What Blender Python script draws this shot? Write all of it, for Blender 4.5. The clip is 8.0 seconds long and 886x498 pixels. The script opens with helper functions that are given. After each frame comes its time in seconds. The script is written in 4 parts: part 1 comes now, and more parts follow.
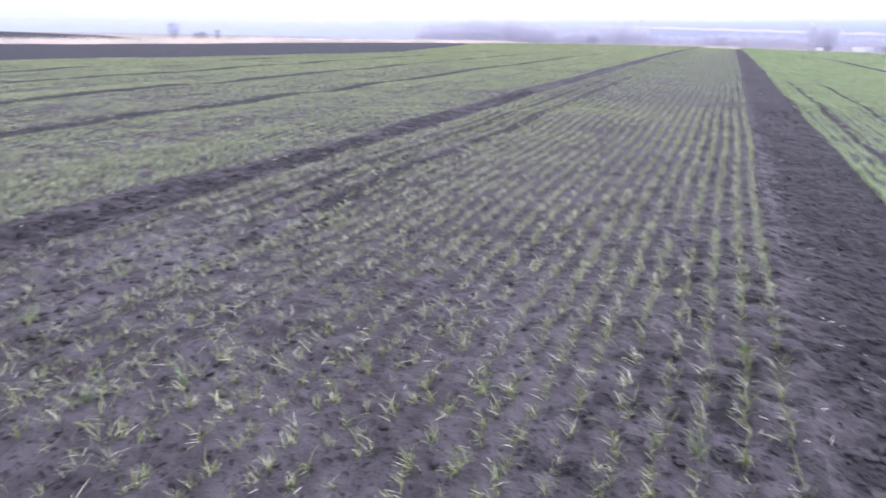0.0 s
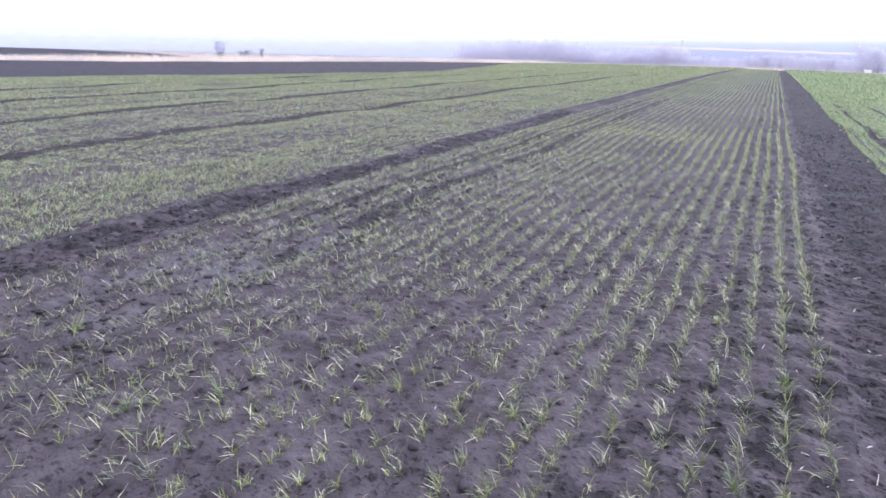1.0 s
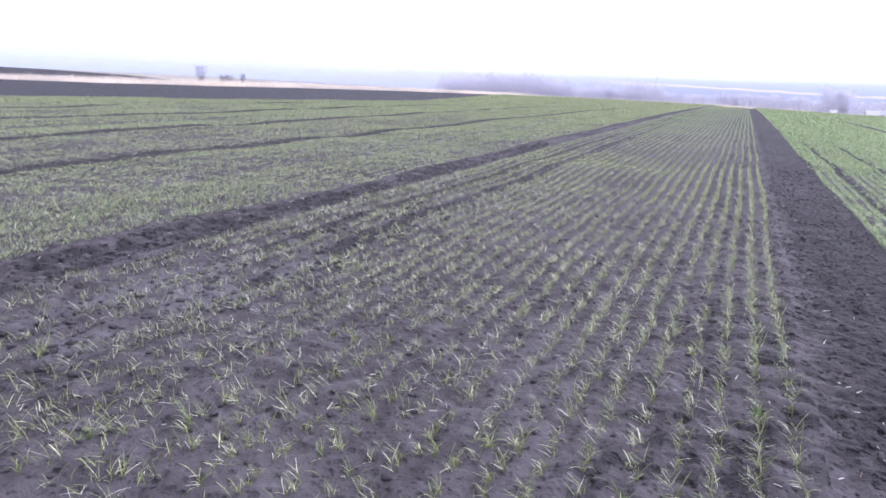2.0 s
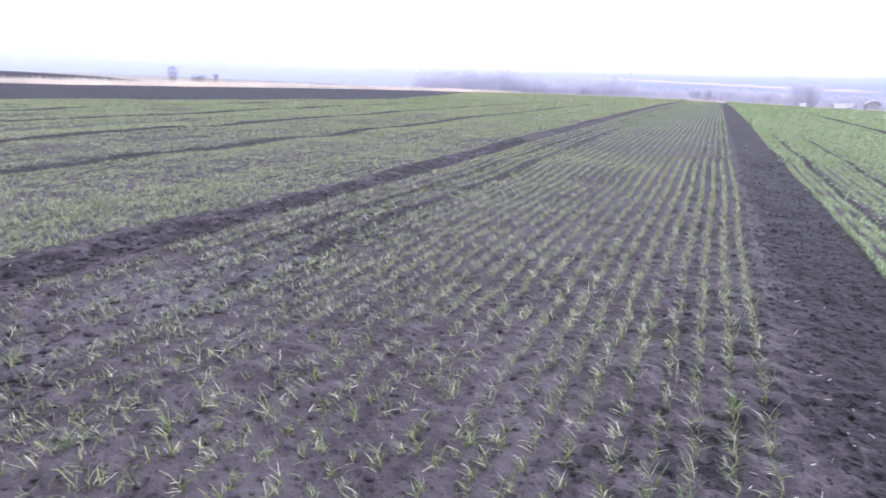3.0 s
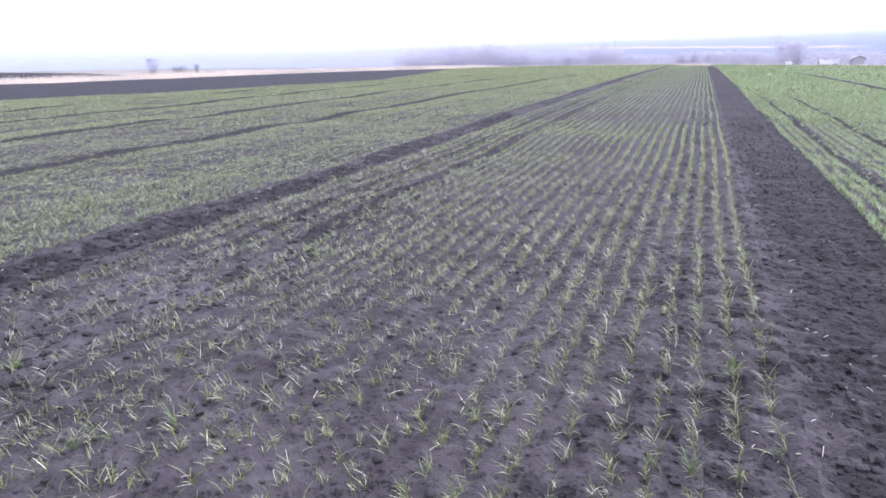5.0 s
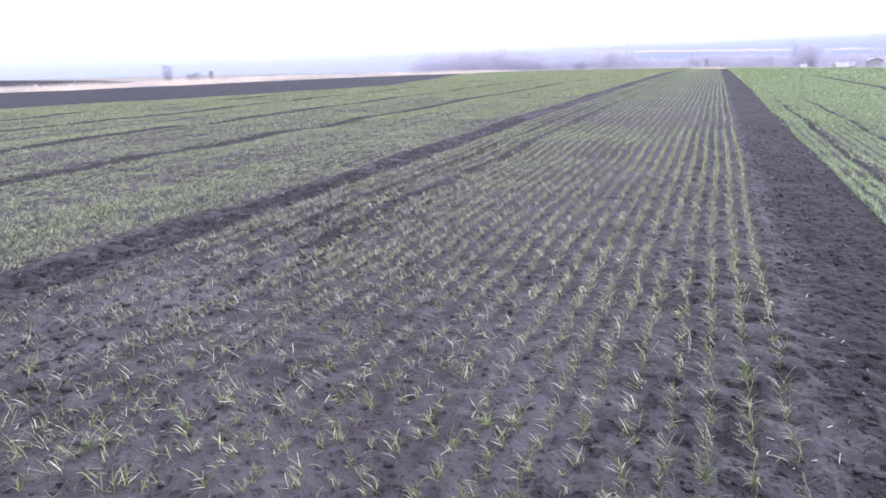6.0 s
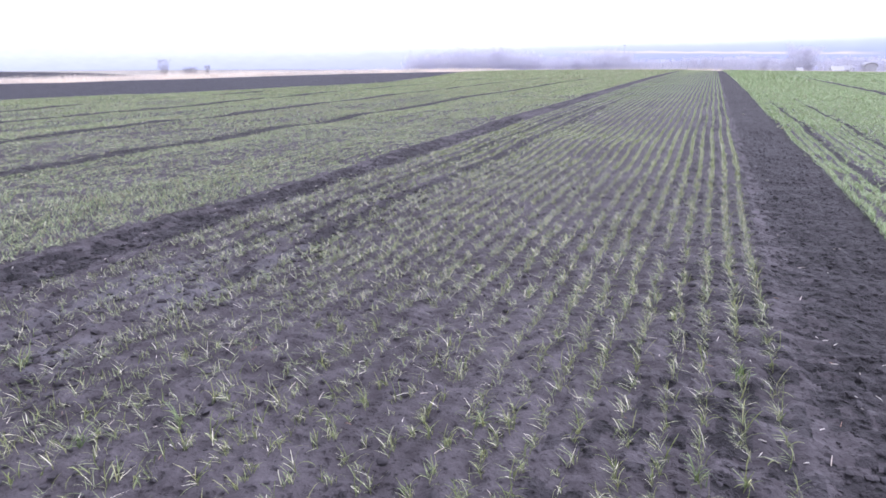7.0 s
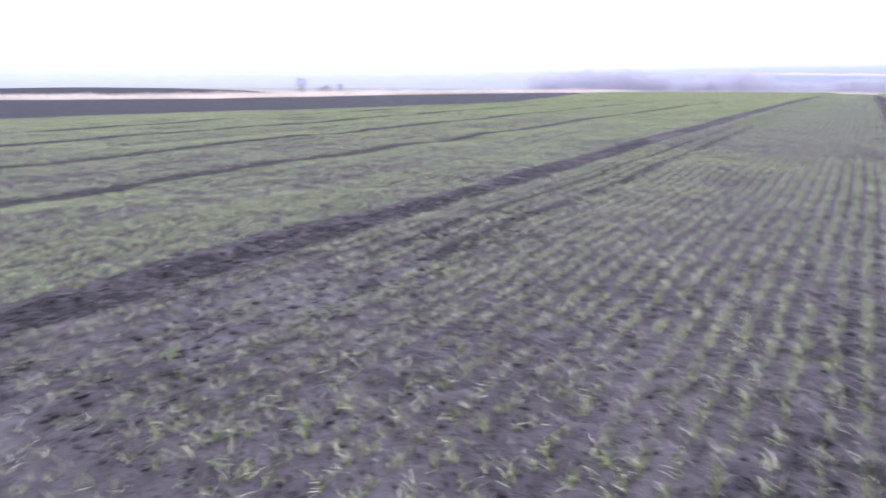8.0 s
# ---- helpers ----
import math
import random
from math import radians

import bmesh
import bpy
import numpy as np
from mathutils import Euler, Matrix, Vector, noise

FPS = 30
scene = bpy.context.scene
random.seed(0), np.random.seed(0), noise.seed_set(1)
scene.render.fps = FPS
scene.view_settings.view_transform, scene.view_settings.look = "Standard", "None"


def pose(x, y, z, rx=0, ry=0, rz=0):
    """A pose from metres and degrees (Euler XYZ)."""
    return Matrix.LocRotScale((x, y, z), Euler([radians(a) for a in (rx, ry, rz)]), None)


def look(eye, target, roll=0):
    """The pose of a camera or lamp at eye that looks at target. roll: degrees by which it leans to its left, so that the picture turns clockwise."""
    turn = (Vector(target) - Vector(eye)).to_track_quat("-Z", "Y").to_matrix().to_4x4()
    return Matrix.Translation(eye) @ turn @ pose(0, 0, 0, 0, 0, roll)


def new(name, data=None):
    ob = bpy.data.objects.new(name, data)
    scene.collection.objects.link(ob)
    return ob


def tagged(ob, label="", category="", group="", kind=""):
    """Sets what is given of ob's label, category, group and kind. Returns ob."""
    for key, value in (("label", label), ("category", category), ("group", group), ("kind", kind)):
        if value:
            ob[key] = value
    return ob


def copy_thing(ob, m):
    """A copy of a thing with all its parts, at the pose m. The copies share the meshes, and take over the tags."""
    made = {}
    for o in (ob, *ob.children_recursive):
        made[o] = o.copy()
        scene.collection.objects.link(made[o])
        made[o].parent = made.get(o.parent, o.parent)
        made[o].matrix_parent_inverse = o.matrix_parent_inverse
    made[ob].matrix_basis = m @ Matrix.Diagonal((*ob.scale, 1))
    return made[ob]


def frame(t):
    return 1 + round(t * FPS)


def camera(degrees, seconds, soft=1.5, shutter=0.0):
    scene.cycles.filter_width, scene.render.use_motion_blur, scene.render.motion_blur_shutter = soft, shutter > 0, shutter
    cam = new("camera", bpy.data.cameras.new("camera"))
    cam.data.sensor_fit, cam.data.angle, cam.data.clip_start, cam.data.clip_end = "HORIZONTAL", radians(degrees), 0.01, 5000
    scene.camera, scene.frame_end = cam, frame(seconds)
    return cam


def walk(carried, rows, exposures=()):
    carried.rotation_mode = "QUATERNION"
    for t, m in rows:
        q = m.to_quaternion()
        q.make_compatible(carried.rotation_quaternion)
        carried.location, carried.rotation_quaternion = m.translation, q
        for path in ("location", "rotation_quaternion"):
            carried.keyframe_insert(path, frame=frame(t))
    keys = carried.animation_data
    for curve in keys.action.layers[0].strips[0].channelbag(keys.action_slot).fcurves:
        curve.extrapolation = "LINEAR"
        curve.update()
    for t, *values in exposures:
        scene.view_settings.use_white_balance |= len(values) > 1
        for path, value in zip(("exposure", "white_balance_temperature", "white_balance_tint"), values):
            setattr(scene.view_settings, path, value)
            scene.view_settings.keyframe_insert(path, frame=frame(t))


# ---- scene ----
cam = camera(71.66, 8.0, soft=1.68, shutter=0.42)
PATH = [
    (0.0, pose(-0.428, -0.152, 1.403, 69.81, -1.58, 24.06)),
    (0.1, pose(-0.439, -0.152, 1.397, 70.16, -1.86, 26.15)),
    (0.2, pose(-0.446, -0.160, 1.400, 70.82, -1.56, 27.62)),
    (0.3, pose(-0.448, -0.156, 1.403, 70.53, -1.56, 29.33)),
    (0.4, pose(-0.451, -0.161, 1.405, 70.02, -1.39, 30.40)),
    (0.5, pose(-0.452, -0.162, 1.420, 69.91, -1.61, 30.61)),
    (0.6, pose(-0.450, -0.161, 1.419, 70.49, -1.79, 30.48)),
    (0.7, pose(-0.440, -0.154, 1.422, 70.85, -1.86, 29.98)),
    (0.8, pose(-0.433, -0.154, 1.421, 71.21, -2.12, 28.67)),
    (0.9, pose(-0.430, -0.157, 1.420, 71.39, -2.14, 28.20)),
    (1.0, pose(-0.427, -0.159, 1.421, 71.34, -1.83, 27.46)),
    (1.1, pose(-0.431, -0.157, 1.419, 71.29, -1.96, 27.41)),
    (1.2, pose(-0.433, -0.151, 1.423, 72.25, -2.69, 27.21)),
    (1.3, pose(-0.433, -0.153, 1.420, 72.94, -3.04, 26.93)),
    (1.4, pose(-0.434, -0.158, 1.419, 73.40, -3.28, 26.91)),
    (1.5, pose(-0.432, -0.159, 1.420, 73.41, -3.02, 27.06)),
    (1.6, pose(-0.432, -0.157, 1.417, 73.63, -3.35, 26.97)),
    (1.7, pose(-0.427, -0.156, 1.414, 74.00, -3.58, 26.26)),
    (2.8, pose(-0.427, -0.162, 1.420, 73.64, -2.87, 25.12)),
    (2.9, pose(-0.423, -0.164, 1.424, 73.71, -2.21, 24.57)),
    (3.0, pose(-0.420, -0.162, 1.424, 73.95, -2.76, 23.58)),
    (3.1, pose(-0.420, -0.162, 1.427, 74.07, -2.68, 23.05)),
    (3.2, pose(-0.416, -0.163, 1.426, 74.35, -2.58, 22.19)),
    (3.3, pose(-0.411, -0.167, 1.422, 74.04, -2.37, 21.71)),
    (3.4, pose(-0.411, -0.160, 1.421, 71.66, -1.64, 20.94)),
    (3.5, pose(-0.410, -0.157, 1.423, 71.90, -1.14, 20.73)),
    (3.6, pose(-0.415, -0.159, 1.425, 72.45, -1.18, 20.76)),
    (3.7, pose(-0.416, -0.159, 1.427, 72.72, -1.10, 21.07)),
    (3.8, pose(-0.417, -0.162, 1.424, 72.70, -1.19, 20.95)),
    (3.9, pose(-0.418, -0.161, 1.424, 72.18, -0.84, 20.88)),
    (4.0, pose(-0.416, -0.161, 1.425, 72.32, -0.76, 21.14)),
    (4.1, pose(-0.417, -0.163, 1.426, 72.71, -0.95, 21.02)),
    (4.2, pose(-0.417, -0.163, 1.424, 73.05, -1.01, 20.56)),
    (4.3, pose(-0.418, -0.165, 1.424, 72.93, -0.93, 20.33)),
    (4.4, pose(-0.425, -0.170, 1.421, 72.13, -0.40, 20.93)),
    (4.5, pose(-0.424, -0.167, 1.424, 71.41, 0.25, 21.75)),
    (4.6, pose(-0.425, -0.166, 1.424, 71.81, 0.39, 22.01)),
    (4.7, pose(-0.425, -0.163, 1.426, 72.05, 0.20, 21.88)),
    (5.8, pose(-0.424, -0.159, 1.425, 71.93, 0.49, 23.16)),
    (5.9, pose(-0.423, -0.160, 1.425, 72.17, 0.55, 23.18)),
    (6.0, pose(-0.420, -0.161, 1.425, 72.48, 0.60, 23.15)),
    (6.1, pose(-0.421, -0.160, 1.425, 72.41, 0.57, 22.97)),
    (6.2, pose(-0.420, -0.158, 1.426, 72.16, 0.54, 22.65)),
    (6.3, pose(-0.421, -0.160, 1.425, 72.08, 0.50, 22.53)),
    (6.4, pose(-0.421, -0.160, 1.424, 72.03, 0.63, 22.36)),
    (6.5, pose(-0.419, -0.160, 1.424, 72.05, 0.62, 22.32)),
    (6.7, pose(-0.424, -0.159, 1.426, 71.99, 0.05, 22.53)),
    (6.8, pose(-0.426, -0.161, 1.427, 72.06, -0.69, 22.94)),
    (7.0, pose(-0.426, -0.159, 1.426, 72.29, -0.25, 22.93)),
    (7.2, pose(-0.433, -0.155, 1.427, 72.06, -0.28, 22.84)),
    (7.3, pose(-0.434, -0.155, 1.428, 72.09, -0.36, 22.88)),
    (7.5, pose(-0.442, -0.153, 1.427, 72.14, -0.56, 23.05)),
    (7.6, pose(-0.461, -0.155, 1.429, 72.31, -0.58, 24.06)),
    (7.7, pose(-0.468, -0.152, 1.434, 72.44, -0.72, 25.37)),
    (7.8, pose(-0.491, -0.158, 1.433, 73.36, -0.49, 28.31)),
    (7.9, pose(-0.504, -0.146, 1.436, 73.72, -0.27, 30.54)),
    (8.0, pose(-0.517, -0.151, 1.430, 73.95, -0.54, 33.92)),
]
walk(cam, PATH, exposures=[(0.0, 1.46, 5650, 25), (8.0, 1.46, 5650, 25)])

# ---------------------------------------------------------------- light
SUN_ELEVATION, SUN_AZIMUTH = 60.0, 38.0        # degrees; azimuth clockwise from +y

world = bpy.data.worlds.new("overcast_sky")
scene.world = world
world.use_nodes = True
wn, wl = world.node_tree.nodes, world.node_tree.links
sky = wn.new("ShaderNodeTexSky")
sky.sky_type = "NISHITA"
sky.sun_disc = False
sky.sun_elevation = radians(SUN_ELEVATION)
sky.sun_rotation = radians(SUN_AZIMUTH)
sky.air_density, sky.dust_density, sky.ozone_density = 1.0, 4.0, 1.0
grey = wn.new("ShaderNodeHueSaturation")          # thick even cloud takes the blue out
grey.inputs["Saturation"].default_value = 0.08
wl.new(sky.outputs["Color"], grey.inputs["Color"])
wl.new(grey.outputs["Color"], wn["Background"].inputs["Color"])
wn["Background"].inputs["Strength"].default_value = 0.141

sun = new("sun", bpy.data.lights.new("sun", "SUN"))
sun.data.energy, sun.data.angle, sun.data.color = 0.42, radians(24), (1.0, 0.97, 0.92)
az, el = radians(SUN_AZIMUTH), radians(SUN_ELEVATION)
sun.matrix_world = look((0, 0, 0), (-math.sin(az) * math.cos(el), -math.cos(az) * math.cos(el), -math.sin(el)))


# ---------------------------------------------------------------- materials
def material(name, rough=0.9):
    m = bpy.data.materials.new(name)
    m.use_nodes = True
    b = m.node_tree.nodes["Principled BSDF"]
    b.inputs["Roughness"].default_value = rough
    b.inputs["Specular IOR Level"].default_value = 0.25
    return m, m.node_tree.nodes, m.node_tree.links, b


def noise_node(n, l, scale, detail=4.0, rough=0.55, stretch=None):
    """Noise in world metres."""
    g = n.new("ShaderNodeNewGeometry")
    t = n.new("ShaderNodeTexNoise")
    t.inputs["Scale"].default_value = scale
    t.inputs["Detail"].default_value = detail
    t.inputs["Roughness"].default_value = rough
    out = g.outputs["Position"]
    if stretch:
        mp = n.new("ShaderNodeMapping")
        mp.inputs["Scale"].default_value = stretch
        l.new(out, mp.inputs["Vector"])
        out = mp.outputs["Vector"]
    l.new(out, t.inputs["Vector"])
    return t.outputs["Fac"]


def ramp(n, l, fac, stops):
    r = n.new("ShaderNodeValToRGB")
    e = r.color_ramp.elements
    while len(e) < len(stops):
        e.new(0.5)
    for i, (p, c) in enumerate(stops):
        e[i].position, e[i].color = p, (*c, 1)
    l.new(fac, r.inputs["Fac"])
    return r.outputs["Color"]


def blend(n, l, fac, a, b, mode="MIX"):
    m = n.new("ShaderNodeMix")
    m.data_type, m.blend_type = "RGBA", mode
    for sock, v in ((m.inputs[0], fac), (m.inputs[6], a), (m.inputs[7], b)):
        if isinstance(v, bpy.types.NodeSocket):
            l.new(v, sock)
        else:
            sock.default_value = v if isinstance(v, float) else (*v, 1)
    return m.outputs[2]


def relief(n, l, b, heights, distance):
    """Bump from the sum of (socket, weight)."""
    total = None
    for sock, w in heights:
        k = n.new("ShaderNodeMath")
        k.operation = "MULTIPLY"
        l.new(sock, k.inputs[0])
        k.inputs[1].default_value = w
        if total is None:
            total = k.outputs[0]
        else:
            s = n.new("ShaderNodeMath")
            l.new(total, s.inputs[0])
            l.new(k.outputs[0], s.inputs[1])
            total = s.outputs[0]
    bp = n.new("ShaderNodeBump")
    bp.inputs["Strength"].default_value = 1.0
    bp.inputs["Distance"].default_value = distance
    l.new(total, bp.inputs["Height"])
    l.new(bp.outputs["Normal"], b.inputs["Normal"])


def cells(n, l, scale, warp_by=0.4):
    """Voronoi cells with wavering rims: distance from each middle, and a chance value a cell."""
    g = n.new("ShaderNodeNewGeometry")
    warp = n.new("ShaderNodeTexNoise")
    warp.inputs["Scale"].default_value = scale * 1.7
    warp.inputs["Detail"].default_value = 3.0
    l.new(g.outputs["Position"], warp.inputs["Vector"])
    shift = n.new("ShaderNodeVectorMath")
    shift.operation = "MULTIPLY_ADD"
    l.new(warp.outputs["Color"], shift.inputs[0])
    shift.inputs[1].default_value = (warp_by / scale,) * 3
    l.new(g.outputs["Position"], shift.inputs[2])
    v = n.new("ShaderNodeTexVoronoi")
    v.inputs["Scale"].default_value = scale
    l.new(shift.outputs[0], v.inputs["Vector"])
    pick = n.new("ShaderNodeSeparateColor")
    l.new(v.outputs["Color"], pick.inputs[0])
    return v.outputs["Distance"], pick.outputs[0]


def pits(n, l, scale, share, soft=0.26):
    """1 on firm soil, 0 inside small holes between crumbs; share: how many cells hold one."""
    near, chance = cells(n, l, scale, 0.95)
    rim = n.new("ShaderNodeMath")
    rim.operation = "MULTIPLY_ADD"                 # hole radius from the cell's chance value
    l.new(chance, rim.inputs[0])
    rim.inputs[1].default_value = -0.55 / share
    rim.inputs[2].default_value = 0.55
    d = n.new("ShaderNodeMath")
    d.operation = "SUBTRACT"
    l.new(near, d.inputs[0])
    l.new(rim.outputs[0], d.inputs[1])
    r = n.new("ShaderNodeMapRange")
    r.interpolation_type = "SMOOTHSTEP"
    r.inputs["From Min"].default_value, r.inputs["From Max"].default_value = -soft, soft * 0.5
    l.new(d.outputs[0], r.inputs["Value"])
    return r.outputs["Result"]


def soil(name, dark, mid, light, bump, dry=0.55, deep=0.5, pit=19.0, share=0.5, soft=0.26):
    """Black earth: crumbs, clods, paler dry crusts, and small holes painted dark as shade."""
    m, n, l, b = material(name, 0.92)
    crumbs = noise_node(n, l, 75.0, 4.0, 0.6)
    lumps = noise_node(n, l, 7.0, 3.0, 0.5)
    clods, _ = cells(n, l, 13.0)
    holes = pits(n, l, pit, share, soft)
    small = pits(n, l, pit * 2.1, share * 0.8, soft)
    patches = noise_node(n, l, 1.3, 4.0)
    c = ramp(n, l, lumps, [(0.32, dark), (0.5, mid), (0.72, light)])
    crust = ramp(n, l, patches, [(dry - 0.08, (0, 0, 0)), (dry + 0.14, (0.75, 0.75, 0.75))])
    c = blend(n, l, crust, c, light)
    # shade inside the holes is multiplied into the colour; deep: what remains there
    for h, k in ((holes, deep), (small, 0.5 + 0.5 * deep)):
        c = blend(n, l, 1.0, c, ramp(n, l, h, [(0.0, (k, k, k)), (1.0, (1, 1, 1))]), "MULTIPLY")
    grit = ramp(n, l, crumbs, [(0.25, (0.82, 0.82, 0.82)), (0.5, (1, 1, 1)), (0.8, (1.14, 1.13, 1.12))])
    c = blend(n, l, 1.0, c, grit, "MULTIPLY")
    l.new(c, b.inputs["Base Color"])
    hollows = noise_node(n, l, 17.0, 3.0, 0.55)
    relief(n, l, b, [(crumbs, 0.22), (clods, -0.3), (hollows, 0.5), (holes, 0.4), (small, 0.25)], bump)
    return m


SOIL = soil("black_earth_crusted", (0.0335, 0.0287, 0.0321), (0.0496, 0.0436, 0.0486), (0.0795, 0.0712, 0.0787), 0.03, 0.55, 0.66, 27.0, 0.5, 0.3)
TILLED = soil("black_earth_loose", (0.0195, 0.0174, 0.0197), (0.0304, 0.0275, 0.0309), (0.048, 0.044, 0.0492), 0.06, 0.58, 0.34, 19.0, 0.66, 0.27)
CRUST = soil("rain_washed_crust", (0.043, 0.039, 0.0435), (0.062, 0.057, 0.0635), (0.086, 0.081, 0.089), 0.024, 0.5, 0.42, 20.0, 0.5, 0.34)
PLOUGHED = soil("ploughed_earth", (0.024, 0.0235, 0.030), (0.032, 0.031, 0.039), (0.044, 0.0425, 0.052), 0.05)


def plain_ground(name, stops, scale, bump=0.05):
    m, n, l, b = material(name, 0.95)
    big = noise_node(n, l, scale, 5.0)
    fine = noise_node(n, l, scale * 14, 4.0, 0.6)
    c = ramp(n, l, big, stops)
    c = blend(n, l, 1.0, c, ramp(n, l, fine, [(0.3, (0.75, 0.75, 0.75)), (0.7, (1.15, 1.15, 1.15))]), "MULTIPLY")
    l.new(c, b.inputs["Base Color"])
    relief(n, l, b, [(fine, 1.0)], bump)
    return m


STUBBLE = plain_ground("dry_grass_ground", [(0.3, (0.36, 0.29, 0.21)), (0.55, (0.46, 0.39, 0.30)), (0.75, (0.5, 0.44, 0.36))], 0.12)
VALLEY = plain_ground("winter_meadow", [(0.3, (0.24, 0.22, 0.17)), (0.6, (0.32, 0.29, 0.23)), (0.8, (0.2, 0.22, 0.14))], 0.02)


def leaf(name, stops, through_light=0.3):
    """Blades whose colour changes from one to the next, and towards patches of the field."""
    m, n, l, b = material(name, 0.45)
    g = n.new("ShaderNodeNewGeometry")
    o = n.new("ShaderNodeObjectInfo")
    s = n.new("ShaderNodeMath")
    l.new(g.outputs["Random Per Island"], s.inputs[0])
    l.new(o.outputs["Random"], s.inputs[1])
    f = n.new("ShaderNodeMath")
    f.operation = "FRACT"
    l.new(s.outputs[0], f.inputs[0])
    c = ramp(n, l, f.outputs[0], stops)
    streak = noise_node(n, l, 26.0, 3.0)
    c = blend(n, l, 1.0, c, ramp(n, l, streak, [(0.3, (0.78, 0.82, 0.75)), (0.7, (1.18, 1.14, 1.1))]), "MULTIPLY")
    l.new(c, b.inputs["Base Color"])
    b.inputs["Specular IOR Level"].default_value = 0.4
    tr = n.new("ShaderNodeBsdfTranslucent")
    l.new(c, tr.inputs["Color"])
    mix = n.new("ShaderNodeMixShader")
    mix.inputs[0].default_value = through_light
    l.new(b.outputs[0], mix.inputs[1])
    l.new(tr.outputs[0], mix.inputs[2])
    l.new(mix.outputs[0], n["Material Output"].inputs["Surface"])
    return m


WHEAT = leaf("wheat_leaf", [(0.0, (0.105, 0.145, 0.04)), (0.4, (0.17, 0.21, 0.067)), (0.75, (0.255, 0.284, 0.108)), (1.0, (0.37, 0.382, 0.2))])
# paler old low leaves, with highlights of flat blades painted in as whitish tones
WHEAT_PALE_LIT = leaf("wheat_leaf_pale_lit", [(0.0, (0.165, 0.218, 0.088)), (0.45, (0.252, 0.3, 0.145)), (0.7, (0.385, 0.415, 0.262)), (0.88, (0.62, 0.6, 0.46)), (1.0, (0.8, 0.77, 0.68))])
WHEAT_GREEN = leaf("wheat_leaf_fresh", [(0.0, (0.10, 0.16, 0.055)), (0.6, (0.16, 0.23, 0.085)), (1.0, (0.25, 0.31, 0.14))])
WHEAT_LUSH = leaf("wheat_leaf_lush", [(0.0, (0.17, 0.23, 0.1)), (0.4, (0.24, 0.312, 0.145)), (0.8, (0.335, 0.4, 0.22)), (1.0, (0.45, 0.47, 0.33))])
WHEAT_BRIGHT = leaf("wheat_leaf_bright", [(0.0, (0.19, 0.27, 0.115)), (0.5, (0.245, 0.335, 0.155)), (0.85, (0.325, 0.41, 0.215)), (1.0, (0.39, 0.45, 0.28))])
WILTED = leaf("wilted_wheat_leaf", [(0.0, (0.15, 0.115, 0.085)), (0.5, (0.24, 0.2, 0.135)), (1.0, (0.36, 0.32, 0.22))])
DRY_GRASS = leaf("dry_grass_blade", [(0.0, (0.58, 0.5, 0.45)), (0.5, (0.72, 0.65, 0.6)), (1.0, (0.82, 0.765, 0.72))])


def simple(name, stops, scale, rough=0.85, bump=0.0):
    m, n, l, b = material(name, rough)
    f = noise_node(n, l, scale, 4.0)
    l.new(ramp(n, l, f, stops), b.inputs["Base Color"])
    if bump:
        relief(n, l, b, [(f, 1.0)], bump)
    return m


STRAW = simple("straw", [(0.3, (0.36, 0.31, 0.26)), (0.7, (0.64, 0.585, 0.51))], 60.0, 0.7)
CHAFF = simple("bleached_chaff", [(0.3, (0.5, 0.46, 0.4)), (0.7, (0.7, 0.66, 0.6))], 60.0, 0.6)
DEAD_LEAF = simple("dead_leaf", [(0.3, (0.2, 0.12, 0.09)), (0.7, (0.32, 0.22, 0.17))], 60.0, 0.8)
CHALK = simple("pale_stone", [(0.3, (0.12, 0.115, 0.1)), (0.7, (0.3, 0.29, 0.26))], 40.0, 0.85, 0.004)
CLOD = soil("earth_clod", (0.028, 0.025, 0.028), (0.044, 0.04, 0.0445), (0.064, 0.0585, 0.065), 0.006, 0.62, 0.6, 60.0, 0.4)
BARK = simple("bark", [(0.3, (0.13, 0.115, 0.13)), (0.7, (0.2, 0.18, 0.195))], 3.0)
# bark of the valley trees and the pole, distance haze painted into its colour
HAZED_BARK = simple("hazed_bark", [(0.3, (0.47, 0.47, 0.53)), (0.7, (0.53, 0.53, 0.59))], 3.0)
DARK_TWIG = simple("dark_twigs", [(0.3, (0.18, 0.165, 0.19)), (0.7, (0.25, 0.235, 0.26))], 0.6)
# twigs of the valley wood, lifted to pale blue to paint in the haze
HAZED_TWIG = leaf("hazed_twigs", [(0.0, (0.55, 0.545, 0.66)), (1.0, (0.6, 0.595, 0.72))], 0.5)
PLASTER = simple("weathered_plaster", [(0.3, (0.44, 0.44, 0.5)), (0.7, (0.51, 0.51, 0.57))], 0.8)
ROOF = simple("slate_roof", [(0.3, (0.16, 0.16, 0.18)), (0.7, (0.2, 0.2, 0.22))], 1.5)
WHITE_ROOF = simple("white_sheet_roof", [(0.3, (0.3, 0.3, 0.33)), (0.7, (0.36, 0.36, 0.39))], 1.0, 0.6)
PALE_ROOF = simple("pale_weathered_roof", [(0.3, (0.38, 0.38, 0.42)), (0.7, (0.45, 0.45, 0.49))], 1.2, 0.7)
WINDOW = simple("window_glass", [(0.3, (0.05, 0.06, 0.08)), (0.7, (0.08, 0.09, 0.11))], 1.0, 0.15)


